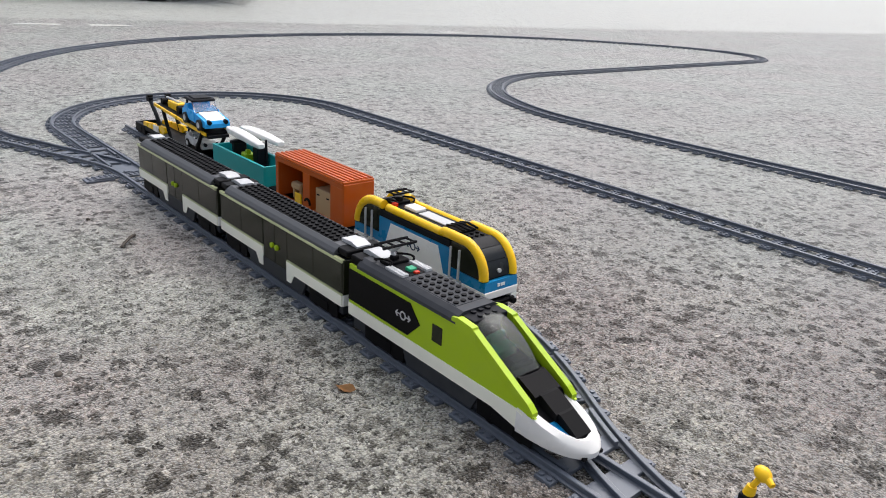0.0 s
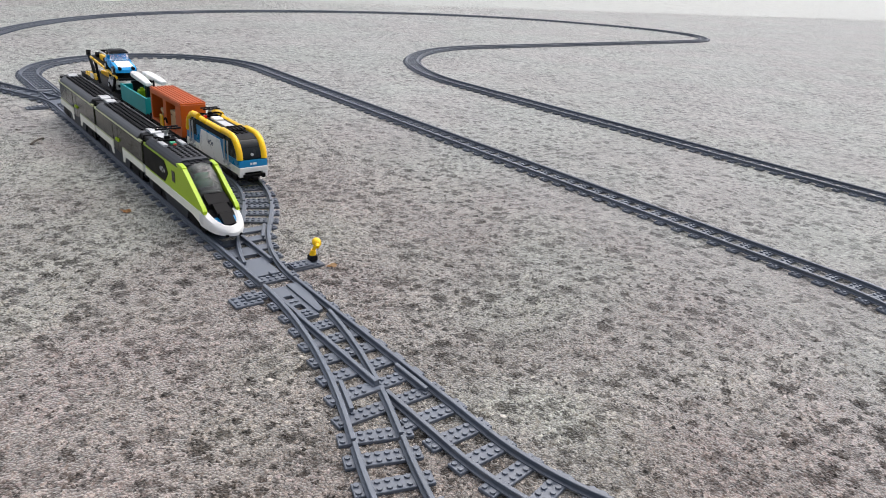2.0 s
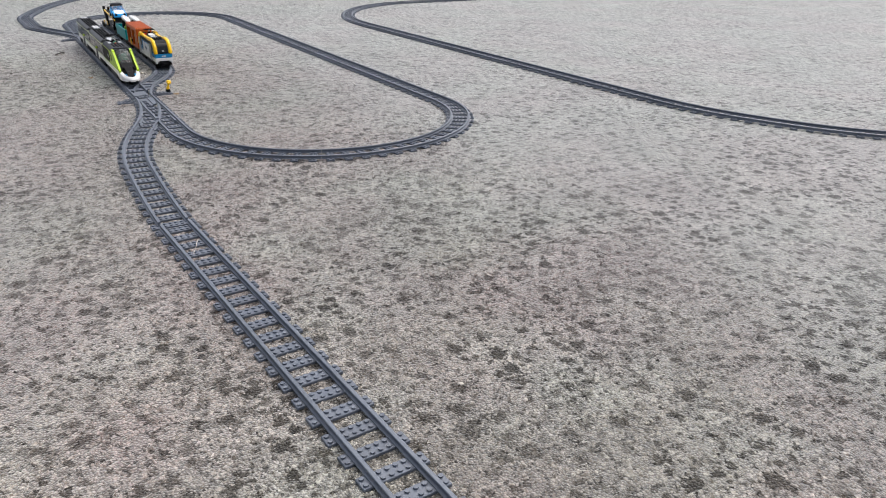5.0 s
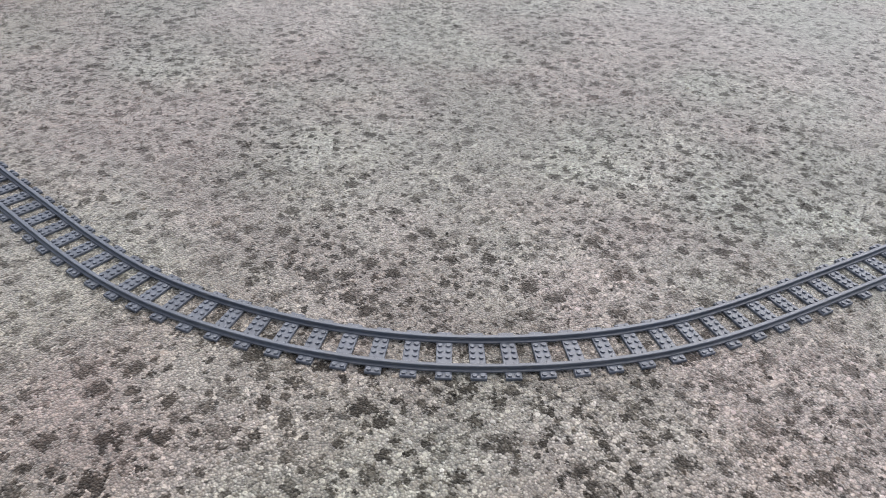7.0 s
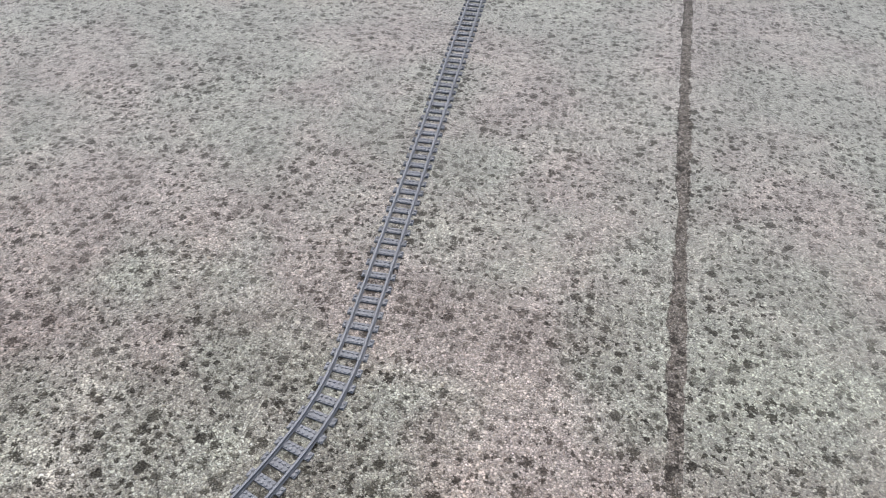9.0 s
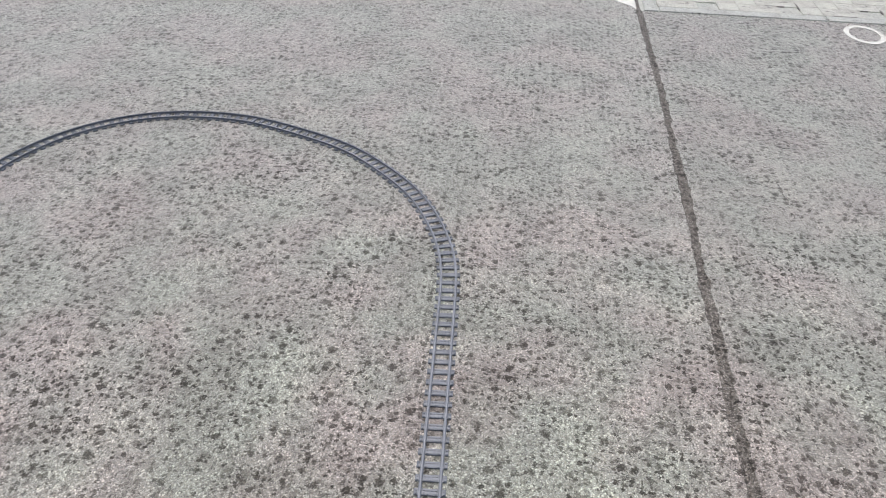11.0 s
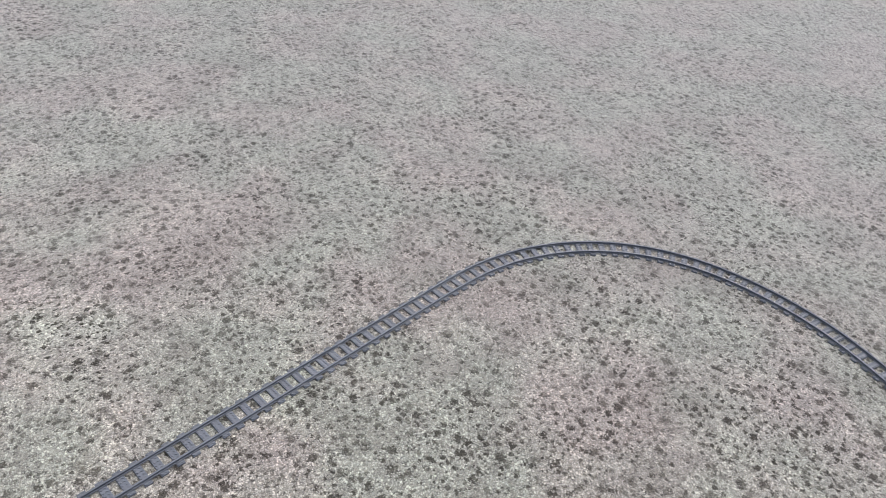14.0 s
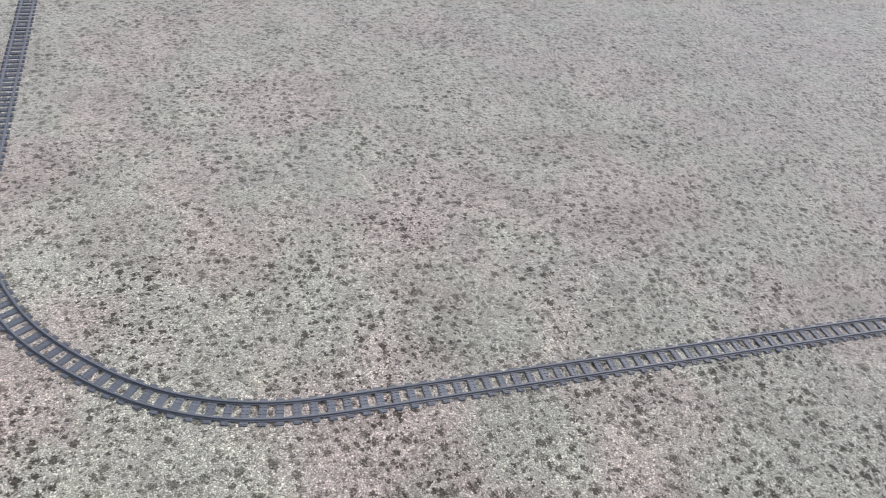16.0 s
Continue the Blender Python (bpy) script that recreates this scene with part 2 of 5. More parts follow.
def box(bm, x0, x1, y0, y1, z0, z1, bev=0.0004, turn=None):
    g = bmesh.ops.create_cube(bm, size=1.0)["verts"]
    for v in g:
        v.co = Vector(((x0 + x1) / 2 + v.co.x * (x1 - x0), (y0 + y1) / 2 + v.co.y * (y1 - y0), (z0 + z1) / 2 + v.co.z * (z1 - z0)))
    if bev:
        es = list({e for v in g for e in v.link_edges})
        r = bmesh.ops.bevel(bm, geom=es, offset=bev, segments=1, affect="EDGES", profile=0.5)
        g = r["verts"]
    if turn is not None:
        bmesh.ops.transform(bm, matrix=turn, verts=list(set(g)))
    return bm


def cyl(bm, a, b, r, n=12, r2=None):
    """A cylinder or cone from a to b."""
    a, b = Vector(a), Vector(b)
    q = (b - a).to_track_quat("Z", "Y").to_matrix()
    rings = []
    for p, rr in ((a, r), (b, r if r2 is None else r2)):
        rings.append([bm.verts.new(p + q @ Vector((rr * math.cos(2 * math.pi * k / n), rr * math.sin(2 * math.pi * k / n), 0))) for k in range(n)])
    for k in range(n):
        bm.faces.new((rings[0][k], rings[0][(k + 1) % n], rings[1][(k + 1) % n], rings[1][k]))
    bm.faces.new(rings[0][::-1])
    bm.faces.new(rings[1])
    return bm


def prism(bm, pts, a, b, axis="y"):
    """A polygon in the plane across an axis, drawn out along it from a to b."""
    def at(p, t):
        return {"y": (p[0], t, p[1]), "x": (t, p[0], p[1]), "z": (p[0], p[1], t)}[axis]
    lo = [bm.verts.new(at(p, a)) for p in pts]
    hi = [bm.verts.new(at(p, b)) for p in pts]
    n = len(pts)
    for k in range(n):
        bm.faces.new((lo[k], lo[(k + 1) % n], hi[(k + 1) % n], hi[k]))
    bm.faces.new(lo[::-1])
    bm.faces.new(hi)
    return bm


def tube(bm, pts, r, n=8):
    """A round bar along a line of points."""
    pts = [Vector(p) for p in pts]
    rings = []
    for i, p in enumerate(pts):
        d = (pts[min(i + 1, len(pts) - 1)] - pts[max(i - 1, 0)]).normalized()
        side = d.cross(Vector((0, 1, 0)))
        side = side.normalized() if side.length > 0.1 else Vector((1, 0, 0))
        up = side.cross(d)
        rings.append([bm.verts.new(p + r * (math.cos(2 * math.pi * k / n) * side + math.sin(2 * math.pi * k / n) * up)) for k in range(n)])
    for A, B in zip(rings, rings[1:]):
        for k in range(n):
            bm.faces.new((A[k], A[(k + 1) % n], B[(k + 1) % n], B[k]))
    bm.faces.new(rings[0][::-1])
    bm.faces.new(rings[-1])
    return bm


def studs(bm, xs, ys, z, n=8):
    for x in xs:
        for y in ys:
            cyl(bm, (x, y, z), (x, y, z + 0.0017), 0.0024, n)
    return bm


def B():
    return bmesh.new()


def span(a, b, n):
    return [a + (b - a) * (k + 0.5) / n for k in range(n)]


# ---- ground: one sheet with its joint, patches and slabs ----
def edge_u(d):
    return -4.55 + 0.17 * max(-6.0, min(d, 14.0))


def joint_x(d):
    return 3.44 + 0.0075 * min(4.6, max(-2, d)) if d < 4.6 else 3.4745 - 0.016 * (min(d, 5.57) - 4.6) + 0.004 * max(0.0, min(d, 9.0) - 5.57)


def ground():
    rows = [-400, -60, -12, -4] + [-1.5 + 0.0175 * k for k in range(402)] + [5.56, 5.9, 6.4, 7, 8, 10, 14, 30, 90, 400]
    rows = sorted(r for r in rows if r < 5.525 or r > 5.55) 
    rows = sorted(rows + [5.53])
    me = bpy.data.meshes.new("ground")
    verts, faces, mats = [], [], []
    for d in rows:
        w = noise.noise(Vector((d * 3.1, 4.0, 0))) * 0.010 + noise.noise(Vector((d * 13.0, 1.0, 0))) * 0.008 + noise.noise(Vector((d * 41.0, 3.0, 0))) * 0.007
        w2 = noise.noise(Vector((d * 2.7, 9.0, 0))) * 0.008 + noise.noise(Vector((d * 17.0, 5.0, 0))) * 0.008 + noise.noise(Vector((d * 37.0, 8.0, 0))) * 0.007 + abs(w) * 0.2
        c = joint_x(d)
        a, b = c - 0.011 + w, max(c - 0.004 + w, c + 0.009 + w2)
        if d > 5.53:
            a, b = c - 0.004 + w * 0.3, c + 0.004
        e = edge_u(d)
        verts += [(-400, d, 0), (e, d, 0), (a - 0.004, d, 0), (a, d, -0.002), (b, d, -0.002), (b + 0.004, d, 0), (400, d, 0)]
    for i in range(len(rows) - 1):
        for k in range(6):
            p = i * 7 + k
            faces.append((p, p + 1, p + 8, p + 7))
            far = rows[i] >= 5.53
            mats.append((2, 0, 3, 3, 3, 2 if far else 1)[k])
    me.from_pydata(verts, [], faces)
    for m in (ASPHALT, SMOOTH, CONCRETE, TAR):
        me.materials.append(m)
    me.polygons.foreach_set("material_index", mats)
    ob = new("ground", me)
    return tagged(ob, "worn grey asphalt yard with a tarred joint and pale concrete slabs beyond", "ground", kind="structure")


ground()


def arc_marking(r0, r1, a0, a1, cx, cy):
    bm = B()
    n = 40
    lo = []
    for k in range(n + 1):
        a = radians(a0 + (a1 - a0) * k / n)
        lo.append([(min(joint_x(cy + r * math.sin(a)) - 0.012, cx + r * math.cos(a)), cy + r * math.sin(a)) for r in (r0, r1)])
    pts = [p[0] for p in lo] + [p[1] for p in lo][::-1]
    prism(bm, pts, -0.003, 0.0022, "z")
    ob = part("road_marking", bm, PAINT, None)
    return tagged(ob, "white painted arc line on the asphalt", "road marking", "painted arcs", "structure")


arc_marking(1.99, 2.13, 150, 233.0, 4.77, 7.24)
arc_marking(1.54, 1.78, 150, 223.5, 4.77, 7.24)


def block_paving():
    """Pale paving blocks in herringbone behind a kerb strip, with sand and a little moss in the joints."""
    t = tagged(new("block_paving"), "pale concrete paving blocks in herringbone behind a smooth kerb strip", "paving", kind="structure")
    rng = random.Random(5)
    x0, y0 = 3.556, 5.602
    meshes = {}
    for across in (True, False):
        w, d = (0.0993, 0.0493) if across else (0.0493, 0.0993)
        bm = box(B(), -w, w, -d, d, -0.004, 0.0046, 0.0016)
        bmesh.ops.recalc_face_normals(bm, faces=bm.faces)
        me = bpy.data.meshes.new("paving_block")
        bm.to_mesh(me)
        bm.free()
        me.materials.append(BLOCK)
        meshes[across] = me
    moss = B()
    for n in range(0, 26):
        for m in range(0, 16):
            k = (m - n) % 4
            if k not in (0, 3):
                continue
            x, y = (x0 + m * 0.1 + (0.1 if k == 0 else 0.05), y0 + n * 0.1 + (0.05 if k == 0 else 0.1))
            if y > 7.4 and x > 4.4:
                continue
            ob = new("paving_block", meshes[k == 0])
            ob.parent = t
            ob.matrix_local = pose(x, y, rng.uniform(-0.0005, 0.0005), 0, 0, rng.uniform(-0.5, 0.5))
            if rng.random() < 0.34:
                a, b = (0.1, 0.05) if k == 0 else (0.05, 0.1)
                u = rng.uniform(-0.9, 0.1)
                if rng.random() < 0.6:
                    box(moss, x - a - 0.0035, x - a + 0.0035, y + b * u, y + b * min(0.98, u + rng.uniform(0.5, 1.4)), 0.0, 0.0049, 0)
                else:
                    box(moss, x + a * u, x + a * min(0.98, u + rng.uniform(0.5, 1.4)), y - b - 0.0035, y - b + 0.0035, 0.0, 0.0049, 0)
    part("joint_moss", moss, TAR, t, "dark moss and dirt in the joints")
    for k in range(4):
        part("kerb_stone", box(B(), 3.562 + 0.8 * k, 4.358 + 0.8 * k, 5.534, 5.598, -0.004, 0.0052, 0.002), KERB, t, "smooth grey kerb strip")
    for k in range(3):
        part("kerb_stone", box(B(), 3.4865, 3.553, 5.534 + 0.8 * k, 6.330 + 0.8 * k, -0.004, 0.0052, 0.002), KERB, t, "smooth grey kerb strip")
    return t


BLOCK = gravelled("paving_block", (0.53, 0.53, 0.49), 0.06, contrast=0.35, sheen=0.5, tints=((1.0, 1.0, 0.96), (0.95, 0.97, 0.94)))
KERB = gravelled("kerb_stone", (0.44, 0.455, 0.435), 0.1, contrast=0.3, sheen=0.5, tints=((0.98, 1.0, 0.98), (0.95, 0.97, 0.95)))
block_paving()
bm = B()
for k in range(32):
    a, b = 2 * math.pi * k / 32, 2 * math.pi * (k + 1) / 32
    prism(bm, [(4.479 + 0.75 * r * math.cos(q), 5.384 + r * math.sin(q)) for r, q in ((0.088, a), (0.117, a), (0.117, b), (0.088, b))], -0.003, 0.0022, "z")
ring = part("road_marking", bm, PAINT, None)
tagged(ring, "white painted ring on the grey asphalt", "road marking", kind="structure")
for k in (-2, -1, 0, 1, 7):
    c = Vector((-4.02 + 0.055 * k * 1.35, 0.905 + 0.31 * k, 0))
    bm = box(B(), -0.035, 0.035, -0.095, 0.095, -0.003, 0.0025, 0)
    ob = part("road_marking", bm, PAINT, None)
    ob.matrix_world = Matrix.Translation(c) @ pose(0, 0, 0, 0, 0, -13)
    tagged(ob, "short white painted dash at the pale slab's edge", "road marking", "painted dashes", "structure")

# ---- toy railway ----
RAD, TIE = 0.32, 0.032
RAIL = [(-0.0036, 0.0030), (0.0036, 0.0030), (0.0036, 0.0044), (0.0014, 0.0052), (0.0014, 0.0078), (0.0021, 0.0084), (0.0021, 0.0094), (0.0016, 0.0098),
        (-0.0016, 0.0098), (-0.0021, 0.0094), (-0.0021, 0.0084), (-0.0014, 0.0078), (-0.0014, 0.0052), (-0.0036, 0.0044)]


def sweep_rail(path, drop=0.0):
    """The rail section along a line of (x, y, heading)."""
    bm = B()
    rings = []
    for x, y, h in path:
        nx, ny = -math.sin(h), math.cos(h)
        rings.append([bm.verts.new((x + nx * s, y + ny * s, z - drop)) for s, z in RAIL])
    n = len(RAIL)
    for P, Q in zip(rings, rings[1:]):
        for k in range(n):
            bm.faces.new((P[k], P[(k + 1) % n], Q[(k + 1) % n], Q[k]))
    bm.faces.new(rings[0])
    bm.faces.new(rings[-1][::-1])
    return bm


def sleeper_mesh():
    bm = box(B(), -0.0078, 0.0078, -0.0318, 0.0318, 0.0, 0.0034, 0.0005)
    studs(bm, (-0.004, 0.004), (-0.028, -0.012, -0.004, 0.004, 0.012, 0.028), 0.0033)
    me = bpy.data.meshes.new("sleeper")
    bmesh.ops.recalc_face_normals(bm, faces=bm.faces)
    bm.to_mesh(me)
    bm.free()
    me.materials.append(TRACK)
    return me


SLEEPER = sleeper_mesh()


def sleeper(parent, x, y, h, z=0.0):
    ob = new("sleeper", SLEEPER)
    ob.parent = parent
    ob.matrix_local = Matrix.Translation((x, y, z)) @ Matrix.Rotation(h, 4, "Z")
    return ob


def straight_piece(ties):
    """A straight piece with its first end at the origin, heading along x."""
    t = thing("straight_track", Matrix(), "dark grey toy railway track, straight, lying on the asphalt", "toy track", "toy track pieces")
    n = ties * TIE
    for y in (0.02, -0.02):
        part("rail", sweep_rail([(0.0002, y, 0), (n - 0.0002, y, 0)]), TRACK, t)
    for k in range(ties):
        sleeper(t, (k + 0.5) * TIE, 0, 0)
    return t


def curve_piece(side):
    t = thing("curved_track", Matrix(), "dark grey toy railway track, curved, lying on the asphalt", "toy track", "toy track pieces")
    A = radians(22.5)

    def on(r, a):
        return (r * math.sin(a), side * (RAD - r * math.cos(a)), side * a)
    for r in (RAD - 0.02, RAD + 0.02):
        part("rail", sweep_rail([on(r, A * (k / 8) + (0.0006 if k == 0 else -0.0006 if k == 8 else 0)) for k in range(9)]), TRACK, t)
    for k in range(4):
        x, y, h = on(RAD, A * (k + 0.5) / 4)
        sleeper(t, x, y, h)
    return t


STRAIGHT = {n: None for n in (1, 2, 3, 4)}
CURVE = {1: None, -1: None}


def lay(state, kind, amount=0.0, flex=0.0):
    """Lays track on from state (x, y, heading): 'S' with a length, or 'L' or 'R', one curved piece. Returns the end."""
    x, y, h = state
    if kind == "S":
        total = max(1, round(amount / TIE))
        k = amount / (total * TIE)
        while total > 0:
            n = min(4, total)
            m = Matrix.Translation((x, y, 0)) @ Matrix.Rotation(h, 4, "Z")
            if STRAIGHT[n] is None:
                STRAIGHT[n] = straight_piece(n)
                ob = STRAIGHT[n]
                ob.matrix_world = m
            else:
                ob = copy_thing(STRAIGHT[n], m)
            ob.scale = (k, 1, 1)
            x += math.cos(h) * n * TIE * k
            y += math.sin(h) * n * TIE * k
            total -= n
        return x, y, h
    s = 1 if kind == "L" else -1
    m = Matrix.Translation((x, y, 0)) @ Matrix.Rotation(h, 4, "Z")
    if CURVE[s] is None:
        CURVE[s] = curve_piece(s)
        CURVE[s].matrix_world = m
    else:
        copy_thing(CURVE[s], m)
    r, a = RAD / (1 + flex), radians(22.5) * (1 + flex)
    lx, ly = r * math.sin(a), s * r * (1 - math.cos(a))
    return x + math.cos(h) * lx - math.sin(h) * ly, y + math.sin(h) * lx + math.cos(h) * ly, h + s * a


def lay_all(state, plan):
    for p in plan:
        state = lay(state, *p)
    return state


LINE, SIDE_Y = 0.385, 0.513   # the station track and the siding


def mix_plan(turn, gaps, flex=0.0):
    plan = [(turn, 0, flex)]
    for g in gaps:
        plan += [("S", g), (turn, 0, flex)]
    return plan


# switches: a straight line and a branch that swings off
def swing(xs, slopes, start, step=0.004):
    """A line (x, y, heading) whose slope runs through the given ones, from (xs[0], start)."""
    n = max(2, round(abs(xs[-1] - xs[0]) / step))
    gx = np.linspace(xs[0], xs[-1], n + 1)
    order = np.argsort(xs)
    gs = np.interp(gx, np.array(xs)[order], np.array(slopes)[order])
    gy = start + np.concatenate([[0.0], np.cumsum((gs[1:] + gs[:-1]) / 2 * np.diff(gx))])
    back = math.pi if xs[-1] < xs[0] else 0.0
    return [(float(a), float(b), float(math.atan(c) + back)) for a, b, c in zip(gx, gy, gs)]


def along(line, x):
    return float(np.interp(x, [p[0] for p in line], [p[1] for p in line]))


def trimmed(line, x0, x1):
    return [p for p in line if x0 <= p[0] <= x1]


def wide_sleeper(t, x, lo, hi, rails, half=0.0078):
    """A sleeper from lo to hi across a switch, with studs wherever no rail runs."""
    bm = box(B(), x - half, x + half, lo, hi, 0.0, 0.0034, 0.0005)
    y = lo + 0.004
    while y < hi - 0.003:
        if min(abs(y - r) for r in rails) > 0.0062:
            studs(bm, (x - 0.004, x + 0.004), (y,), 0.0033)
        y += 0.008
    part("sleeper", bm, TRACK, t)


def switch(m, branch, side, style, length=0.256, label="dark grey toy railway switch with smooth plates and studded stand"):
    """A toy switch, toe at the origin, heading along x; its branch line swings off to the left (side 1) or right (-1)."""
    t = thing("track_switch", m, label, "toy track", "toy track switches")
    o = side * 0.02
    end = branch[-1][0]
    blade = 0.088 if style == "holes" else 0.060

    def shifted(k, x0, x1):
        return [(x - math.sin(h) * k, y + math.cos(h) * k, h) for x, y, h in trimmed(branch, x0, x1)]
    inner = shifted(-o, blade, end)
    frog = min(inner, key=lambda p: abs(p[1] - o))[0]
    part("rail", sweep_rail([(0.0002, -o, 0), (length, -o, 0)]), TRACK, t)
    part("rail", sweep_rail(shifted(o, -1, end), 0.0003), TRACK, t)
    part("blade", sweep_rail([(blade, o, 0), (frog - 0.007, o, 0)], 0.0002), TRACK, t)
    part("blade", sweep_rail([p for p in inner if p[0] < frog - 0.006], 0.0004), TRACK, t)
    part("frog_rail", sweep_rail([(frog + 0.010, o, 0), (length, o, 0)], 0.0002), TRACK, t)
    part("frog_rail", sweep_rail([p for p in inner if p[0] > frog + 0.002], 0.0004), TRACK, t)
    part("guard_rail", sweep_rail(shifted(o * 0.66, frog - 0.024, frog + 0.026), 0.0008), TRACK, t)
    part("guard_rail", sweep_rail([(frog - 0.024, -o * 0.66, 0), (frog + 0.026, -o * 0.66, 0)], 0.0008), TRACK, t)
    k, last = 0, 0.0
    while (k + 0.5) * TIE < length:
        x = (k + 0.5) * TIE
        c = along(branch, x)
        last = x if abs(c) <= 0.062 else last
        lo, hi = min(-0.0318, c - 0.0318), max(0.0318, c + 0.0318)
        if abs(c) > 0.062:
            sleeper(t, x, 0, 0)
        elif style == "holes" and x < 0.084 or style == "plates" and 0.02 < x < 0.10:
            for s_ in (-1, 1):
                y = s_ * 0.0278 + (c if s_ == side else 0)
                part("sleeper_end", studs(box(B(), x - 0.0078, x + 0.0078, y - 0.004, y + 0.004, 0, 0.0034, 0.0004), (x - 0.004, x + 0.004), (y,), 0.0033), TRACK, t)
        elif style == "plates" and abs(x - frog) < 0.05:
            part("frog_plate", box(B(), x - 0.0078, x + 0.0078, lo + 0.008, hi - 0.008, 0.0003, 0.0040, 0.0005), TRACK, t, "smooth grey plate")
            for y in (lo + 0.0038, hi - 0.0038):
                part("sleeper_end", studs(box(B(), x - 0.0078, x + 0.0078, y - 0.0038, y + 0.0038, 0, 0.0034, 0.0004), (x - 0.004, x + 0.004), (y,), 0.0033), TRACK, t)
        else:
            wide_sleeper(t, x, lo, hi, (0.02, -0.02, c + 0.02, c - 0.02))
        k += 1
    # sleepers square to the branch beyond the frog
    if last + TIE * 0.98 < end - 0.004:
        q = last + TIE * 0.98
        while q < end - 0.004:
            p = min(branch, key=lambda v: abs(v[0] - q))
            sleeper(t, p[0], p[1], p[2], 0.0002)
            q += TIE * math.cos(p[2])
    if style == "holes":
        bm = B()
        y0, y1, y2, y3 = -0.0165, -0.0122, -0.0020, 0.0035
        box(bm, 0.010, 0.092, y2, y3, 0.0004, 0.0046, 0)
        box(bm, 0.010, 0.092, y0, y1, 0.0004, 0.0046, 0)
        for a, b in ((0.010, 0.0355), (0.0445, 0.0605), (0.0735, 0.092)):
            box(bm, a, b, y1, y2, 0.0004, 0.0046, 0)
        studs(bm, (0.0525, 0.0800, 0.0870), (-0.0098, -0.0040), 0.0045)
        part("toe_plate", bm, TRACK, t, "smooth grey plate with two square holes")
        part("tongue", prism(B(), [(0.011, 0.0040), (0.011, 0.0172), (0.040, 0.0168), (0.086, 0.0110), (0.088, 0.0045), (0.084, 0.0035)], 0.0030, 0.0068, "z"), TRACK, t, "long smooth grey tongue")
    else:
        part("toe_plate", prism(B(), [(0.026, -0.0160), (0.078, -0.0160), (0.078, 0.0160), (0.026, 0.0160)], 0.0004, 0.0046, "z"), TRACK, t, "smooth grey plate")
        part("toe_plate", prism(B(), [(0.092, -0.0160), (0.108, -0.0160), (0.108, 0.0160), (0.092, 0.0160)], 0.0004, 0.0046, "z"), TRACK, t, "smooth grey plate")
        part("toe_lug", box(B(), 0.022, 0.030, side * 0.006 - 0.004, side * 0.006 + 0.004, 0.0040, 0.0070, 0.0005), TRACK, t)
    return t


def lever_stand(sw, x, side, wide, reach):
    """The studded stand beside a switch, two layers deep next to the rail."""
    a, b = sorted((side * 0.033, side * reach))
    n = round((reach - 0.033) / 0.008)
    part("lever_stand", studs(box(B(), x, x + wide, a, b, 0, 0.0033, 0.0005), span(x, x + wide, round(wide / 0.008)), [side * (0.037 + 0.008 * k) for k in range(n)], 0.0032), TRACK, sw, "studded grey stand")
    a, b = sorted((side * 0.0335, side * (reach - 0.016)))
    part("lever_stand", studs(box(B(), x + 0.0003, x + wide - 0.008, a, b, 0.0033, 0.0064, 0.0005), span(x, x + wide - 0.008, round(wide / 0.008) - 1), [side * (0.037 + 0.008 * k) for k in range(n - 2)], 0.0063), TRACK, sw)


FRONT, REAR = -0.127, -0.130
BRANCH = swing((FRONT - 0.008, 0.16, 0.20, 0.44, 0.60, 0.74), (0, -0.365, -0.365, -0.050, -0.0265, 0.010), LINE)
cut = [p for p in BRANCH if FRONT <= p[0] <= 0.185]
sw = switch(pose(FRONT, LINE, 0), [(x - FRONT, y - LINE, h) for x, y, h in cut], -1, "holes", 0.288)
lever_stand(sw, 0.008, -1, 0.024, 0.066)
SIDING = swing((REAR + 0.008, -0.30, -0.34, -0.555), (0, -0.515, -0.565, 0), LINE)
cut = [p for p in SIDING if -0.40 <= p[0] <= REAR]
sw = switch(pose(REAR, LINE, 0, 0, 0, 180), [(REAR - x, LINE - y, h - math.pi) for x, y, h in cut], -1, "plates", 0.256)
lever_stand(sw, 0.024, -1, 0.024, 0.076)
A0 = radians(22.5)
third = [(RAD * math.sin(A0 * k / 24), RAD * (1 - math.cos(A0 * k / 24)), A0 * k / 24) for k in range(25)]
tx, ty, th = third[-1]
third += [(tx + math.cos(th) * q, ty + math.sin(th) * q, th) for q in [0.005 * k for k in range(1, 30)]]
sw = switch(pose(-1.195, LINE, 0, 0, 0, 180), third, 1, "plates", 0.256)
lever_stand(sw, 0.000, 1, 0.024, 0.076)

# station track from the rear switch to the front one, then the oval
lay((-1.195, LINE, 0), "S", 1.195 + REAR - 0.256)
st = lay((FRONT + 0.288, LINE, 0), "S", 0.2284 - FRONT - 0.288)
st = lay_all(st, [("L",)] * 8)
st = lay(st, "S", 1.8068)
st = lay_all(st, [("L",)] * 8)
lay(st, "S", -1.451 - st[0])

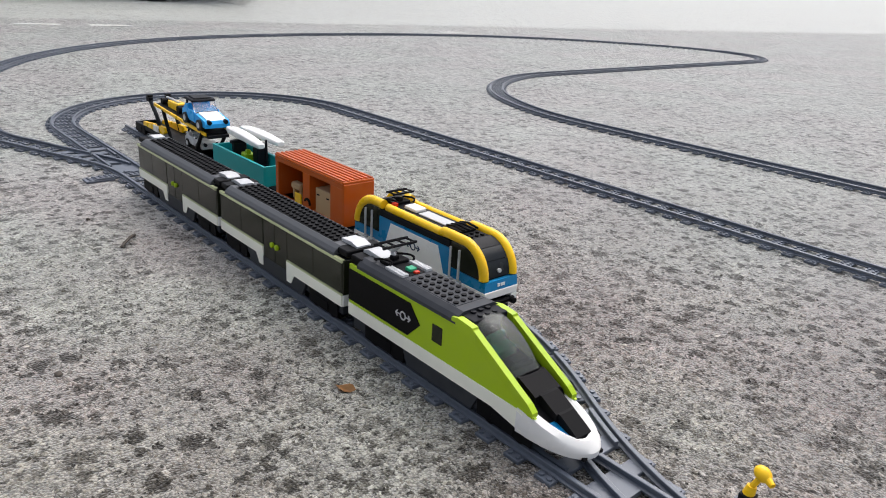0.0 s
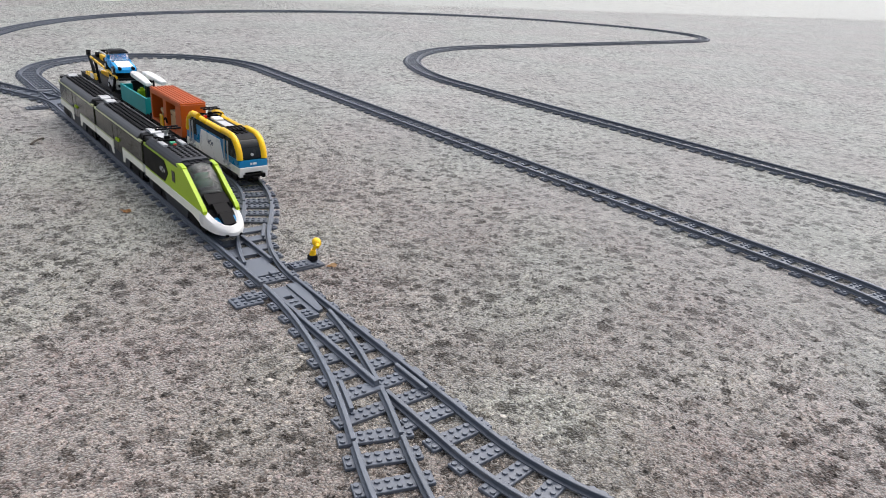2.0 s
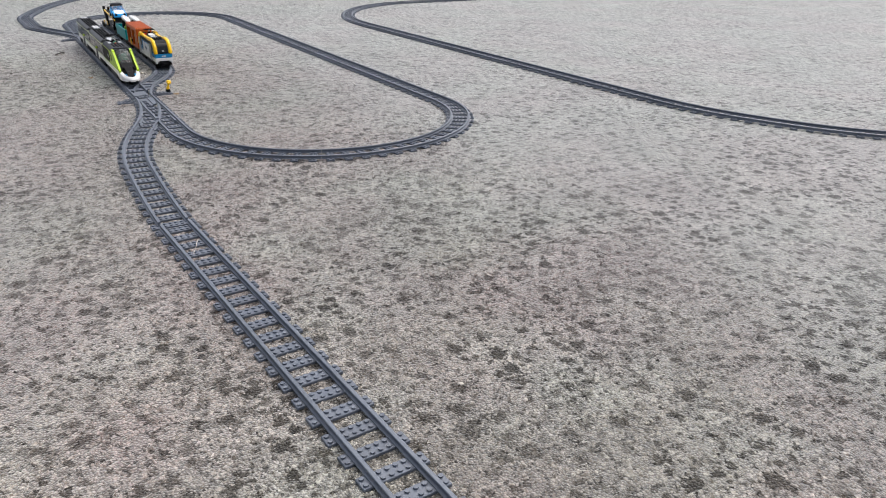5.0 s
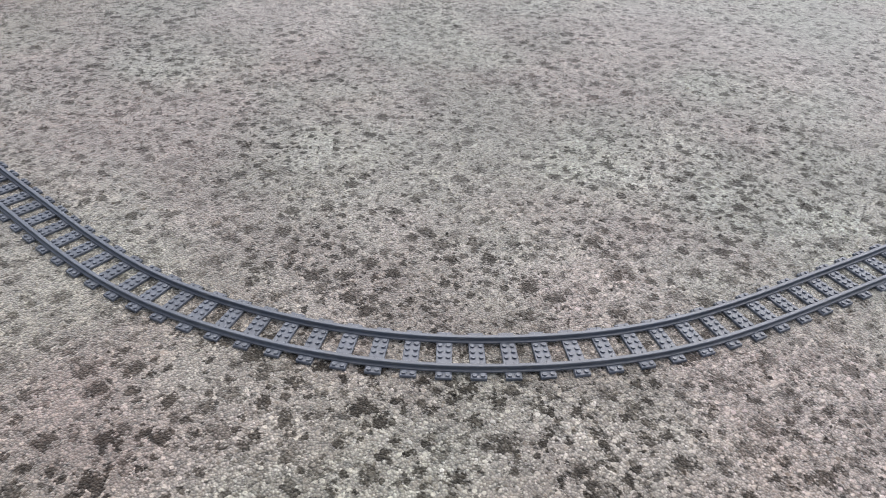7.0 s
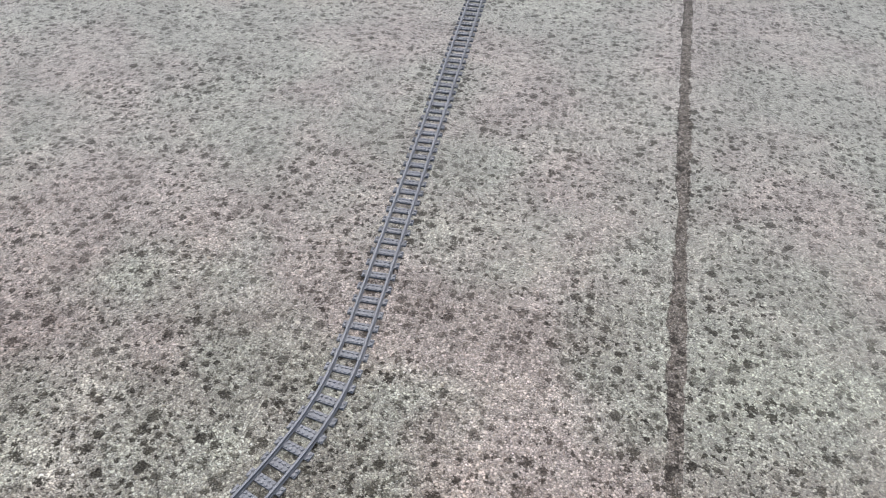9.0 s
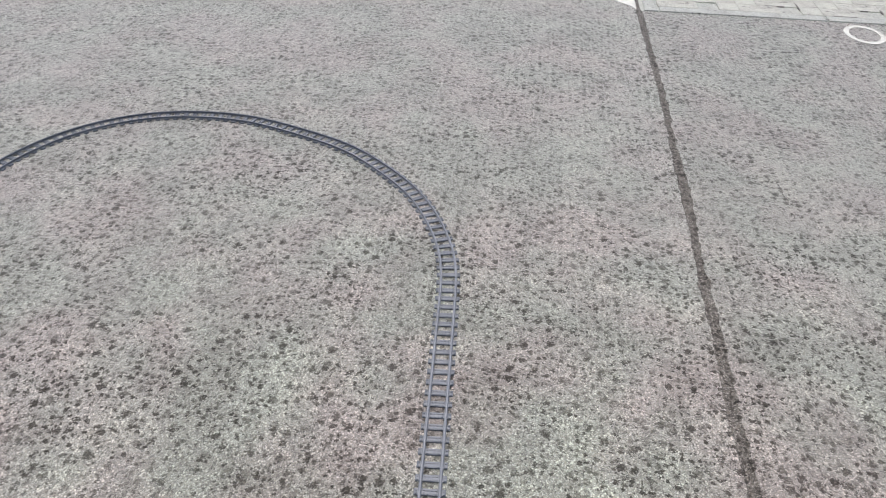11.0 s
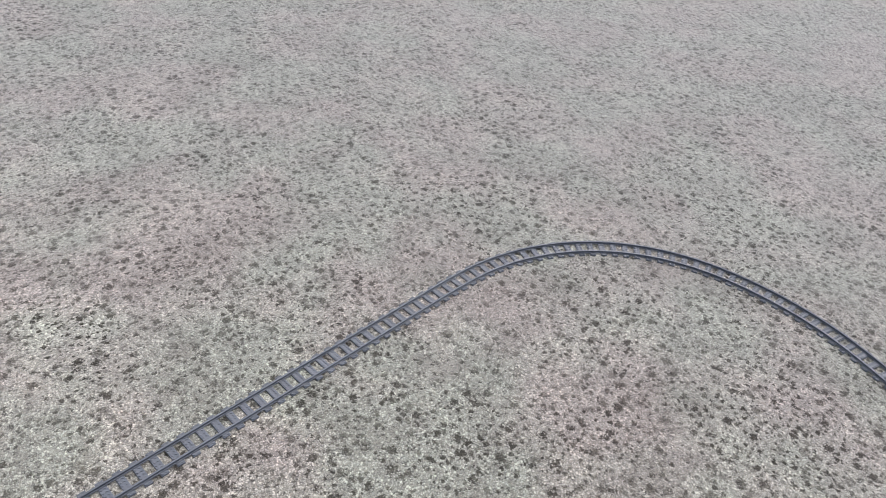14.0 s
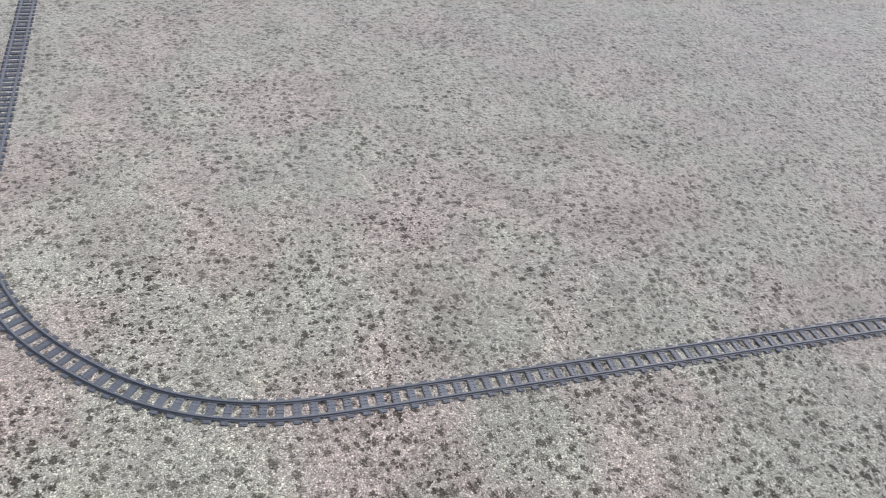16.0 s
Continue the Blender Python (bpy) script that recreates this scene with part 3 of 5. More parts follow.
# the branch that the passenger train takes round the yard
st = (0.74, 0.2595, 0.053)
plan = [("S", 1.524)] + mix_plan("L", (0.140, 0.144, 0.379), 0.0062) + [("S", 2.187)]
plan += mix_plan("L", (0.190, 0.238, 0.305, 0.149, 0.079, 0.080, 0.104), -0.0268) + [("S", 1.488)]
plan += mix_plan("R", (0.097, 0.187, 0.185), -0.029) + [("S", 1.790)]
plan += mix_plan("R", (0.183, 0.140, 0.134), 0.015) + [("S", 1.674)]
plan += [("L",)] * 4 + mix_plan("L", (0.16, 0.533, 0.743, 1.092, 0.48, 0.446, 0.552), 0.0)
SW3 = -1.195
ex3 = SW3 - RAD * math.sin(A0) - 0.145 * math.cos(A0)
ey3 = LINE - RAD * (1 - math.cos(A0)) - 0.145 * math.sin(A0)
bx3, by3 = ex3 - 0.080 * math.cos(A0) - RAD * math.sin(A0), ey3 - 0.080 * math.sin(A0) - RAD * (1 - math.cos(A0))


def centreline(state, plan, step=0.008, window=0.20, wide=1.10, tail=4.9):
    """Points (x, y, heading) along a plan, its bends eased over a window of length, and over a wide one along its tail."""
    x, y, h = state
    turn = []
    for p in plan:
        flex = p[2] if len(p) > 2 else 0.0
        if p[0] == "S":
            n = max(1, round(p[1] / step))
            turn += [(p[1] / n, 0.0)] * n
        else:
            a = radians(22.5) * (1 + flex) * (1 if p[0] == "L" else -1)
            n = 16
            turn += [(RAD * radians(22.5) / n, a / n)] * n
    ds = np.array([t[0] for t in turn])
    hs = h + np.cumsum([t[1] for t in turn])
    at = np.cumsum(ds)
    even = np.arange(0, at[-1], step)
    hh = np.interp(even, at, hs)

    def eased(h2, w):
        k = max(1, int(w / step / 2))
        for _ in range(2):
            padded = np.concatenate([np.full(k, h2[0]), h2, np.full(k, h2[-1])])
            h2 = np.convolve(padded, np.ones(2 * k + 1) / (2 * k + 1), mode="valid")
        return h2

    def run(h2):
        return x + np.cumsum(np.cos(h2)) * step, y + np.cumsum(np.sin(h2)) * step
    tight, loose = eased(hh, window), eased(hh, wide)
    f = np.clip((even - (even[-1] - tail)) / 1.2, 0.0, 1.0)
    f = f * f * (3 - 2 * f)
    ax, ay = run(tight)
    bx, by = run(tight * (1 - f) + loose * f)
    g = np.clip((even - (even[-1] - tail)) / tail, 0.0, 1.0)
    xs, ys = bx + g * (ax[-1] - bx[-1]), by + g * (ay[-1] - by[-1])
    hh = np.unwrap(np.arctan2(np.gradient(ys), np.gradient(xs)))
    return list(zip(xs, ys, hh))


def lay_line(line, step=0.008):
    """Pieces of four sleepers laid along an eased centreline."""
    per = round(TIE * 4 / step)
    for i in range(0, len(line) - 1, per):
        seg = line[i:i + per + 1]
        if len(seg) < 4:
            break
        x0, y0, h0 = seg[0]
        bent = abs(seg[-1][2] - h0) > 0.02
        kind = "curved" if bent else "straight"
        t = thing(kind + "_track", Matrix.Translation((x0, y0, 0)) @ Matrix.Rotation(h0, 4, "Z"), f"dark grey toy railway track, {kind}, lying on the asphalt", "toy track", "toy track pieces")
        c, s = math.cos(h0), math.sin(h0)
        loc = [((x - x0) * c + (y - y0) * s, (y - y0) * c - (x - x0) * s, h - h0) for x, y, h in seg]
        use = loc[::2] if bent else [loc[0], loc[-1]]
        if use[-1] != loc[-1]:
            use = use + [loc[-1]]
        for o in (0.02, -0.02):
            part("rail", sweep_rail([(x - math.sin(h) * o, y + math.cos(h) * o, h) for x, y, h in use]), TRACK, t)
        for k in range(4):
            m = round((k + 0.5) * per / 4)
            if m < len(loc):
                sleeper(t, *loc[m])


LOOP = centreline(st, plan)
lay_line(LOOP)


def even(line, step=0.008):
    """The line again, in even steps."""
    p = np.array(line)
    at = np.concatenate([[0.0], np.cumsum(np.hypot(np.diff(p[:, 0]), np.diff(p[:, 1])))])
    g = np.arange(0, at[-1] + step / 2, step)
    return [tuple(float(np.interp(q, at, p[:, k])) for k in range(3)) for q in g]


lay_line(even([p for p in BRANCH if p[0] >= 0.185]))
lay_line(even([p for p in SIDING if p[0] <= -0.40]))
lay((SIDING[-1][0], SIDE_Y, math.pi), "S", 1.012)


def joined(p, q, n=80):
    """A smooth line from p to q, each (x, y, heading)."""
    r = math.hypot(q[0] - p[0], q[1] - p[1])
    a, b = Vector((p[0], p[1])), Vector((q[0], q[1]))
    u, v = Vector((math.cos(p[2]), math.sin(p[2]))) * r, Vector((math.cos(q[2]), math.sin(q[2]))) * r
    pts = []
    for k in range(n + 1):
        t = k / n
        pts.append((2 * t ** 3 - 3 * t ** 2 + 1) * a + (t ** 3 - 2 * t ** 2 + t) * u + (3 * t ** 2 - 2 * t ** 3) * b + (t ** 3 - t ** 2) * v)
    line = []
    for k, c in enumerate(pts):
        d = pts[min(k + 1, n)] - pts[max(k - 1, 0)]
        line.append((c.x, c.y, math.atan2(d.y, d.x)))
    return line


lay_line(even(joined(LOOP[-1], (bx3, by3, 0.0))))
lay_all((bx3, by3, 0.0), [("L",), ("S", 0.080)])


# ---- things on the track ----
def wheels(parent, xs, r=0.0085, y=0.0195):
    for x in xs:
        for s in (-1, 1):
            part("wheel", cyl(cyl(B(), (x, s * (y - 0.002), 0.0099 + r), (x, s * (y + 0.002), 0.0099 + r), r, 16), (x, s * (y + 0.002), 0.0099 + r), (x, s * (y + 0.003), 0.0099 + r), r * 0.5, 10), BLACK, parent, smooth=True)
        part("axle", cyl(B(), (x, -y, 0.0099 + r), (x, y, 0.0099 + r), 0.0015, 8), BLACK, parent)


def bogie(parent, x, half=0.027):
    b = part("bogie", box(box(B(), x - half, x + half, -0.0165, 0.0165, 0.014, 0.030, 0.0006), x - half, x + half, -0.0230, -0.0218, 0.0125, 0.0290, 0.0005), BLACK, parent)
    part("side_frame", box(box(B(), x - half, x + half, 0.0218, 0.0232, 0.0125, 0.0290, 0.0005), x - half * 0.4, x + half * 0.4, 0.0228, 0.0240, 0.014, 0.024, 0.0005), BLACK, b)
    part("side_frame", box(B(), x - half * 0.4, x + half * 0.4, -0.0242, -0.0229, 0.014, 0.024, 0.0005), BLACK, b)
    wheels(b, (x - 0.016, x + 0.016))


def emblem(parent, x, z, y, size, material):
    """A plain ring between two small arrows, on the side that faces y."""
    s = 1 if y > 0 else -1
    bm = B()
    n = 20
    for k in range(n):
        a, b = 2 * math.pi * k / n, 2 * math.pi * (k + 1) / n
        prism(bm, [(x + r * math.cos(q), z + r * math.sin(q)) for r, q in ((size * 0.34, a), (size * 0.5, a), (size * 0.5, b), (size * 0.34, b))], y, y + s * 0.0004)
    for d in (-1, 1):
        prism(bm, [(x + d * size * 0.55, z - size * 0.07), (x + d * size * 1.2, z - size * 0.07), (x + d * size * 1.2, z + size * 0.07), (x + d * size * 0.55, z + size * 0.07)], y, y + s * 0.0004)
        for e in (-1, 1):
            prism(bm, [(x + d * size * 1.3, z), (x + d * size * 0.95, z + e * size * 0.38), (x + d * size * 0.8, z + e * size * 0.3), (x + d * size * 1.1, z)], y, y + s * 0.00035)
    part("emblem", bm, material, parent, "plain ring and arrows emblem")


ROOF = [(-0.0252, 0.0790), (-0.0246, 0.0818), (-0.0215, 0.0852), (-0.0168, 0.0880), (0.0168, 0.0880), (0.0215, 0.0852), (0.0246, 0.0818), (0.0252, 0.0790)]


def passenger_coach(m):
    t = thing("passenger_coach", m, "dark glazed toy passenger coach with white stripe and studded roof", "toy train", "passenger train")
    H = 0.135
    part("body", box(B(), -H, H, -0.0218, 0.0218, 0.030, 0.0795, 0.0006), BLACK, t)
    part("chassis", box(B(), -H + 0.004, H - 0.004, -0.0205, 0.0205, 0.0185, 0.0305, 0.0005), GREY, t)
    for x in (-0.098, 0.098):
        bogie(t, x)
    for s in (-1, 1):
        ya, yb = (0.0215, 0.0242) if s > 0 else (-0.0242, -0.0215)
        part("skirt", prism(B(), [(-0.066, 0.030), (-0.058, 0.0135), (0.058, 0.0135), (0.066, 0.030)], ya, yb), GREY, t)
        for e in (-1, 1):
            q = [(e * H, 0.0300), (e * 0.043, 0.0300), (e * 0.036, 0.0190), (e * 0.027, 0.0190), (e * 0.027, 0.0415), (e * H, 0.0415)]
            part("white_stripe", prism(B(), q if e > 0 else q[::-1], s * 0.0216, s * 0.0250), CREAM, t)
            q = [(e * 0.0272, 0.0416), (e * H, 0.0416), (e * H, 0.0432), (e * 0.0272, 0.0432)]
            part("trim_line", prism(B(), q, s * 0.0216, s * 0.0249), PALE_LIME, t)
            for k in range(2):
                a, b = e * (0.0275 + 0.0535 * k), e * (0.0275 + 0.0535 * (k + 1) - 0.0006)
                part("window", box(B(), min(a, b), max(a, b), min(s * 0.0217, s * 0.0240), max(s * 0.0217, s * 0.0240), 0.0434, 0.0758, 0.0005), SMOKE, t)
        door = part("door", box(box(B(), -0.0265, -0.0003, min(s * 0.0217, s * 0.0236), max(s * 0.0217, s * 0.0236), 0.0195, 0.0758, 0.0005), 0.0003, 0.0265, min(s * 0.0217, s * 0.0236), max(s * 0.0217, s * 0.0236), 0.0195, 0.0758, 0.0005), SMOKE, t)
        for x in (-0.0052, 0.0052):
            part("knob", cyl(cyl(B(), (x, s * 0.0234, 0.0500), (x, s * 0.0258, 0.0500), 0.0032, 12), (x, s * 0.0258, 0.05), (x, s * 0.0266, 0.05), 0.0024, 12, 0.0016), LIME, door, "lime round knob", smooth=True)
        part("roof_line", prism(B(), [(-H, 0.0760), (H, 0.0760), (H, 0.0792), (-H, 0.0792)], s * 0.0216, s * 0.0252), PALE_LIME, t)
    for e in (-1, 1):
        part("end_stripe", box(B(), min(e * (H - 0.001), e * (H + 0.0016)), max(e * (H - 0.001), e * (H + 0.0016)), -0.0235, 0.0235, 0.0300, 0.0415, 0.0005), WHITE, t)
        for w in (-1, 1):
            part("end_window", box(B(), min(e * (H - 0.001), e * (H + 0.0012)), max(e * (H - 0.001), e * (H + 0.0012)), min(w * 0.0120, w * 0.0235), max(w * 0.0120, w * 0.0235), 0.0420, 0.0785, 0.0005), SMOKE, t)
        part("gangway", box(B(), min(e * (H - 0.002), e * (H + 0.0052)), max(e * (H - 0.002), e * (H + 0.0052)), -0.0105, 0.0105, 0.0240, 0.0740, 0.0008), BLACK, t)
        part("clip", box(B(), min(e * 0.121, e * (H + 0.003)), max(e * 0.121, e * (H + 0.003)), -0.0210, 0.0210, 0.0815, 0.0880, 0.0010), BLACK, t)
        part("roof_tile", prism(B(), [(e * 0.109, 0.0882), (e * (H + 0.001), 0.0882), (e * (H + 0.001), 0.0898), (e * 0.126, 0.0922), (e * 0.109, 0.0910)], -0.0082, 0.0082), LIGHT, t, "pale grey sloped tile")
    roof = part("roof", prism(B(), ROOF, -0.1205, 0.1205, "x"), ROOFGREY, t)
    part("roof_bed", box(B(), -0.108, 0.108, -0.0158, 0.0158, 0.0872, 0.0884, 0.0002), BLACK, roof)
    part("roof_studs", studs(B(), span(-0.108, 0.108, 27), (-0.012, -0.004, 0.004, 0.012), 0.0883), BLACK, roof, "black studs")
    part("buffer", box(B(), -H - 0.009, H + 0.009, -0.004, 0.004, 0.0205, 0.0245, 0.0006), BLACK, t)
    return t


def passenger_loco(m):
    t = thing("passenger_locomotive", m, "lime and white toy train engine with sloped dark nose", "toy train", "passenger train")
    Hn = 0.1425

    def q(s, z):
        return (Hn - s, z)
    # core and chassis
    part("body", prism(B(), [q(0.284, 0.030), q(0.284, 0.0835), q(0.128, 0.0835), q(0.128, 0.030)], -0.0215, 0.0215), BLACK, t)
    part("nose_core", prism(B(), [q(0.128, 0.024), q(0.128, 0.0700), q(0.112, 0.0560), q(0.080, 0.0545), q(0.074, 0.0530), q(0.040, 0.0385), q(0.018, 0.0295), q(0.018, 0.0235)], -0.0160, 0.0160), BLACK, t)
    part("chassis", prism(B(), [q(0.280, 0.0305), q(0.030, 0.0305), q(0.030, 0.0200), q(0.075, 0.0150), q(0.280, 0.0150)], -0.0208, 0.0208), GREY, t)
    for s in (0.072, 0.228):
        bogie(t, Hn - s, 0.030)
    for s in (-1, 1):
        ys = (s * 0.0215, s * 0.0240)
        part("side_panel", prism(B(), [q(0.284, 0.0395), q(0.284, 0.0800), q(0.130, 0.0800), q(0.116, 0.0775), q(0.040, 0.0400), q(0.050, 0.0385)], *ys), LIME, t)
        part("skirt", prism(B(), [q(0.200, 0.0300), q(0.192, 0.0135), q(0.108, 0.0135), q(0.100, 0.0300)], s * 0.0206, s * 0.0238), GREY, t)
        part("white_stripe", prism(B(), [q(0.2840, 0.0285), q(0.2840, 0.0405), q(0.120, 0.0405), q(0.052, 0.0400), q(0.052, 0.0230), q(0.085, 0.0285)], s * 0.0215, s * 0.0248), CREAM, t)
        panel = part("black_panel", prism(B(), [q(0.284, 0.0440), q(0.192, 0.0440), q(0.176, 0.0600), q(0.190, 0.0755), q(0.284, 0.0755)], s * 0.0236, s * 0.0247), BLACK, t)
        emblem(panel, Hn - 0.199, 0.0600, s * 0.0247, 0.0085, LIGHT)
        part("side_window", box(B(), Hn - 0.160, Hn - 0.147, min(s * 0.0236, s * 0.0246), max(s * 0.0236, s * 0.0246), 0.0530, 0.0690, 0.0006), SMOKE, t)
        # pillars along the sloped nose
        part("pillar", prism(B(), [q(0.136, 0.0785), q(0.136, 0.0850), q(0.128, 0.0866), q(0.111, 0.0848), q(0.107, 0.0740)], s * 0.0190, s * 0.0251), LIME, t)
        part("pillar", prism(B(), [q(0.1100, 0.0735), q(0.1100, 0.0832), q(0.048, 0.0492), q(0.042, 0.0440), q(0.042, 0.0395), q(0.060, 0.0470)], s * 0.0194, s * 0.0250), LIME, t)
    # rounded white nose
    bm = B()
    n = 18
    outer = [(Hn - 0.058 + 0.058 * math.cos(radians(a)) ** 0.75 if abs(a) < 90 else Hn - 0.058, 0.0250 * math.sin(radians(a))) for a in [-90 + 180 * k / n for k in range(n + 1)]]
    inner = [(Hn - 0.058 + 0.047 * math.cos(radians(a)) ** 0.8 if abs(a) < 90 else Hn - 0.058, 0.0166 * math.sin(radians(a))) for a in [-90 + 180 * k / n for k in range(n + 1)]]

    def top(x):
        return 0.0295 + 0.0125 * min(1.0, (Hn - x) / 0.050)
    rows = []
    for (ox, oy), (ix, iy) in zip(outer, inner):
        mx, my = (ox * 0.75 + ix * 0.25), (oy * 0.9 + iy * 0.1)
        rows.append([bm.verts.new(v) for v in ((ix, iy, 0.021), (ox * 0.97 + ix * 0.03, oy * 0.96, 0.0205), (ox, oy, 0.0245), (ox, oy, top(ox) - 0.0045), (mx, my, top(ox) - 0.0008), (ix * 0.6 + ox * 0.4, iy * 0.6 + oy * 0.4, top(ix)), (ix, iy, top(ix) - 0.001))])
    for P, Q in zip(rows, rows[1:]):
        for k in range(7):
            bm.faces.new((P[k], P[(k + 1) % 7], Q[(k + 1) % 7], Q[k]))
    bm.faces.new(rows[0])
    bm.faces.new(rows[-1][::-1])
    part("nose", bm, WHITE, t, "white rounded nose", smooth=True)
    for y in (-0.009, 0.0, 0.009):
        part("vent", box(B(), Hn - 0.0045, Hn - 0.0008 - abs(y) * 0.1, y - 0.002, y + 0.002, 0.0198, 0.0225, 0.0003), BLACK, t)
    part("blue_base", prism(B(), [q(0.055, 0.026), q(0.055, 0.0425), q(0.020, 0.0318), q(0.013, 0.0290), q(0.013, 0.026)], -0.0162, 0.0162), BLUE, t, "blue base plate")
    # hood tiles in steps, a smoked dome above
    for a, b, za, zb, w in ((0.0705, 0.050, 0.0578, 0.0500, 0.0142), (0.0512, 0.032, 0.0506, 0.0425, 0.0096), (0.0332, 0.0125, 0.0430, 0.0332, 0.0080)):
        part("hood_tile", prism(B(), [q(a, za - 0.010), q(a, za), q(a - 0.003, za + 0.0002), q(b, zb), q(b, zb - 0.006)], -w, w), BLACK, t)
    part("hood_bed", prism(B(), [q(0.080, 0.045), q(0.080, 0.0560), q(0.070, 0.0530), q(0.052, 0.0460), q(0.048, 0.0400)], -0.0190, 0.0190), BLACK, t)
    bm = B()
    arc = [(0.1220, 0.0872), (0.113, 0.0866), (0.103, 0.0834), (0.093, 0.0782), (0.084, 0.0718), (0.076, 0.0648), (0.0695, 0.0580)]
    lines = []
    for j in range(-8, 9):
        f = abs(j) / 8
        lines.append([bm.verts.new((Hn - a - 0.004 * f ** 3, j / 8 * 0.0184, z - 0.0085 * f ** 3.4 * (0.6 + 0.4 * k / 6))) for k, (a, z) in enumerate(arc)])
    for P, Q in zip(lines, lines[1:]):
        for k in range(len(arc) - 1):
            bm.faces.new((P[k], P[k + 1], Q[k + 1], Q[k]))
    bmesh.ops.solidify(bm, geom=bm.faces[:], thickness=0.0012)
    part("windscreen", bm, SMOKED, t, "smoked clear windscreen", smooth=True)
    part("windscreen_rim", tube(B(), [(Hn - 0.0690 - 0.004 * (abs(y) / 0.0184) ** 3, y, 0.0586 - 0.0085 * (abs(y) / 0.0184) ** 3.4) for y in [0.0182 * j / 8 for j in range(-8, 9)]], 0.0008, 6), BLACK, t)
    part("console", box(box(B(), Hn - 0.092, Hn - 0.080, -0.012, 0.012, 0.0540, 0.0600, 0.0008), Hn - 0.086, Hn - 0.082, -0.006, 0.006, 0.0600, 0.0625, 0.0006), GREY, t)
    part("cabin_floor", box(B(), Hn - 0.128, Hn - 0.078, -0.0160, 0.0160, 0.0500, 0.0556, 0.0004), GREY, t)
    part("seat", box(box(B(), Hn - 0.112, Hn - 0.097, -0.0100, 0.0100, 0.0557, 0.0650, 0.0015), Hn - 0.112, Hn - 0.107, -0.0085, 0.0085, 0.0640, 0.0730, 0.0015), GREEN, t, "small green seat")
    part("brow_studs", studs(box(B(), Hn - 0.133, Hn - 0.116, -0.0185, 0.0185, 0.080, 0.0866, 0.0005), (Hn - 0.1290, Hn - 0.1210), (-0.008, 0.0, 0.008), 0.0865), DGREY, t)
    # roof deck with its equipment bay
    deck = [(y * 1.01, z + 0.0012) for y, z in ROOF]
    roof = part("roof", prism(B(), deck, Hn - 0.270, Hn - 0.131, "x"), GREY, t)
    part("roof_bed", box(B(), Hn - 0.2075, Hn - 0.1415, -0.0160, 0.0160, 0.0885, 0.0896, 0.0002), GREY, roof)
    part("roof_studs", studs(B(), [Hn - 0.146 - 0.008 * k for k in range(8)], (-0.012, -0.004, 0.004, 0.012), 0.0891), BLACK, roof, "black studs")
    for s in (-1, 1):
        bm = B()
        for k in range(10):
            box(bm, Hn - 0.2125 - 0.0026 * k - 0.0009, Hn - 0.2125 - 0.0026 * k + 0.0009, s * 0.0135 - 0.0036, s * 0.0135 + 0.0036, 0.0890, 0.0916, 0.0002)
        part("grille", bm, LIGHT, t, "pale grille tile")
    part("green_tile", box(B(), Hn - 0.2255, Hn - 0.2175, -0.0035, 0.0042, 0.0890, 0.0925, 0.0005), GREEN, t, "green tile")
    part("bay", box(B(), Hn - 0.240, Hn - 0.211, -0.0090, 0.0090, 0.0885, 0.0896, 0.0003), BLACK, t)
    part("red_tile", box(B(), Hn - 0.2155, Hn - 0.2115, -0.002, 0.003, 0.0894, 0.0915, 0.0003), RED, t, "small red tile")
    part("roof_tile", prism(B(), [q(0.284, 0.0882), q(0.284, 0.0905), q(0.276, 0.0932), q(0.252, 0.0915), q(0.252, 0.0882)], -0.0082, 0.0082), LIGHT, t, "pale grey sloped tile")
    part("clip", box(B(), Hn - 0.286, Hn - 0.268, -0.0215, 0.0215, 0.0815, 0.0882, 0.0010), BLACK, t)
    pantograph(t, Hn - 0.246, 0.0892, 1)
    part("gangway", box(B(), Hn - 0.290, Hn - 0.282, -0.0105, 0.0105, 0.0240, 0.0740, 0.0008), BLACK, t)
    return t


def pantograph(parent, x, z, d, rise=1.0, wide=0.019):
    """A current collector: a base with two hose loops, a raised pale arm and an open black frame for a head."""
    p = part("pantograph", box(box(B(), x - 0.007, x + 0.007, -0.012, 0.012, z - 0.0005, z + 0.003, 0.0006), x - 0.003, x + 0.003, -0.004, 0.004, z + 0.002, z + 0.007, 0.0008), BLACK, parent, "folded pantograph with black open head")
    h = z + rise * 0.019
    part("arm", tube(B(), [(x, 0, z + 0.005), (x - d * 0.004, 0.0, z + rise * 0.010), (x + d * 0.006, 0.0, h - 0.001)], 0.0026, 8), LIGHT, p, "pale grey arm")
    bm = B()
    for u in (-0.006, 0.0075):
        tube(bm, [(x + u, -wide, h), (x + u, wide, h)], 0.0013, 6)
    for y in (-0.85, -0.3, 0.3, 0.85):
        tube(bm, [(x - 0.006, y * wide, h), (x + 0.0075, y * wide, h + 0.0004)], 0.0012, 6)
    part("head", bm, BLACK, p)
    for s in (-1, 1):
        part("hose", tube(B(), [(x + 0.010 * math.cos(q), s * 0.013 + 0.004 * math.sin(2 * q), z + 0.0015 + 0.004 * math.sin(q)) for q in [math.pi * k / 8 for k in range(9)]], 0.0012, 6), BLACK, p)


NOSE = -0.253
TRAIN_Y = LINE
passenger_loco(pose(NOSE - 0.1425, TRAIN_Y, 0))
for k in range(2):
    passenger_coach(pose(NOSE - 0.2905 - 0.1405 - 0.2815 * k, TRAIN_Y, 0))


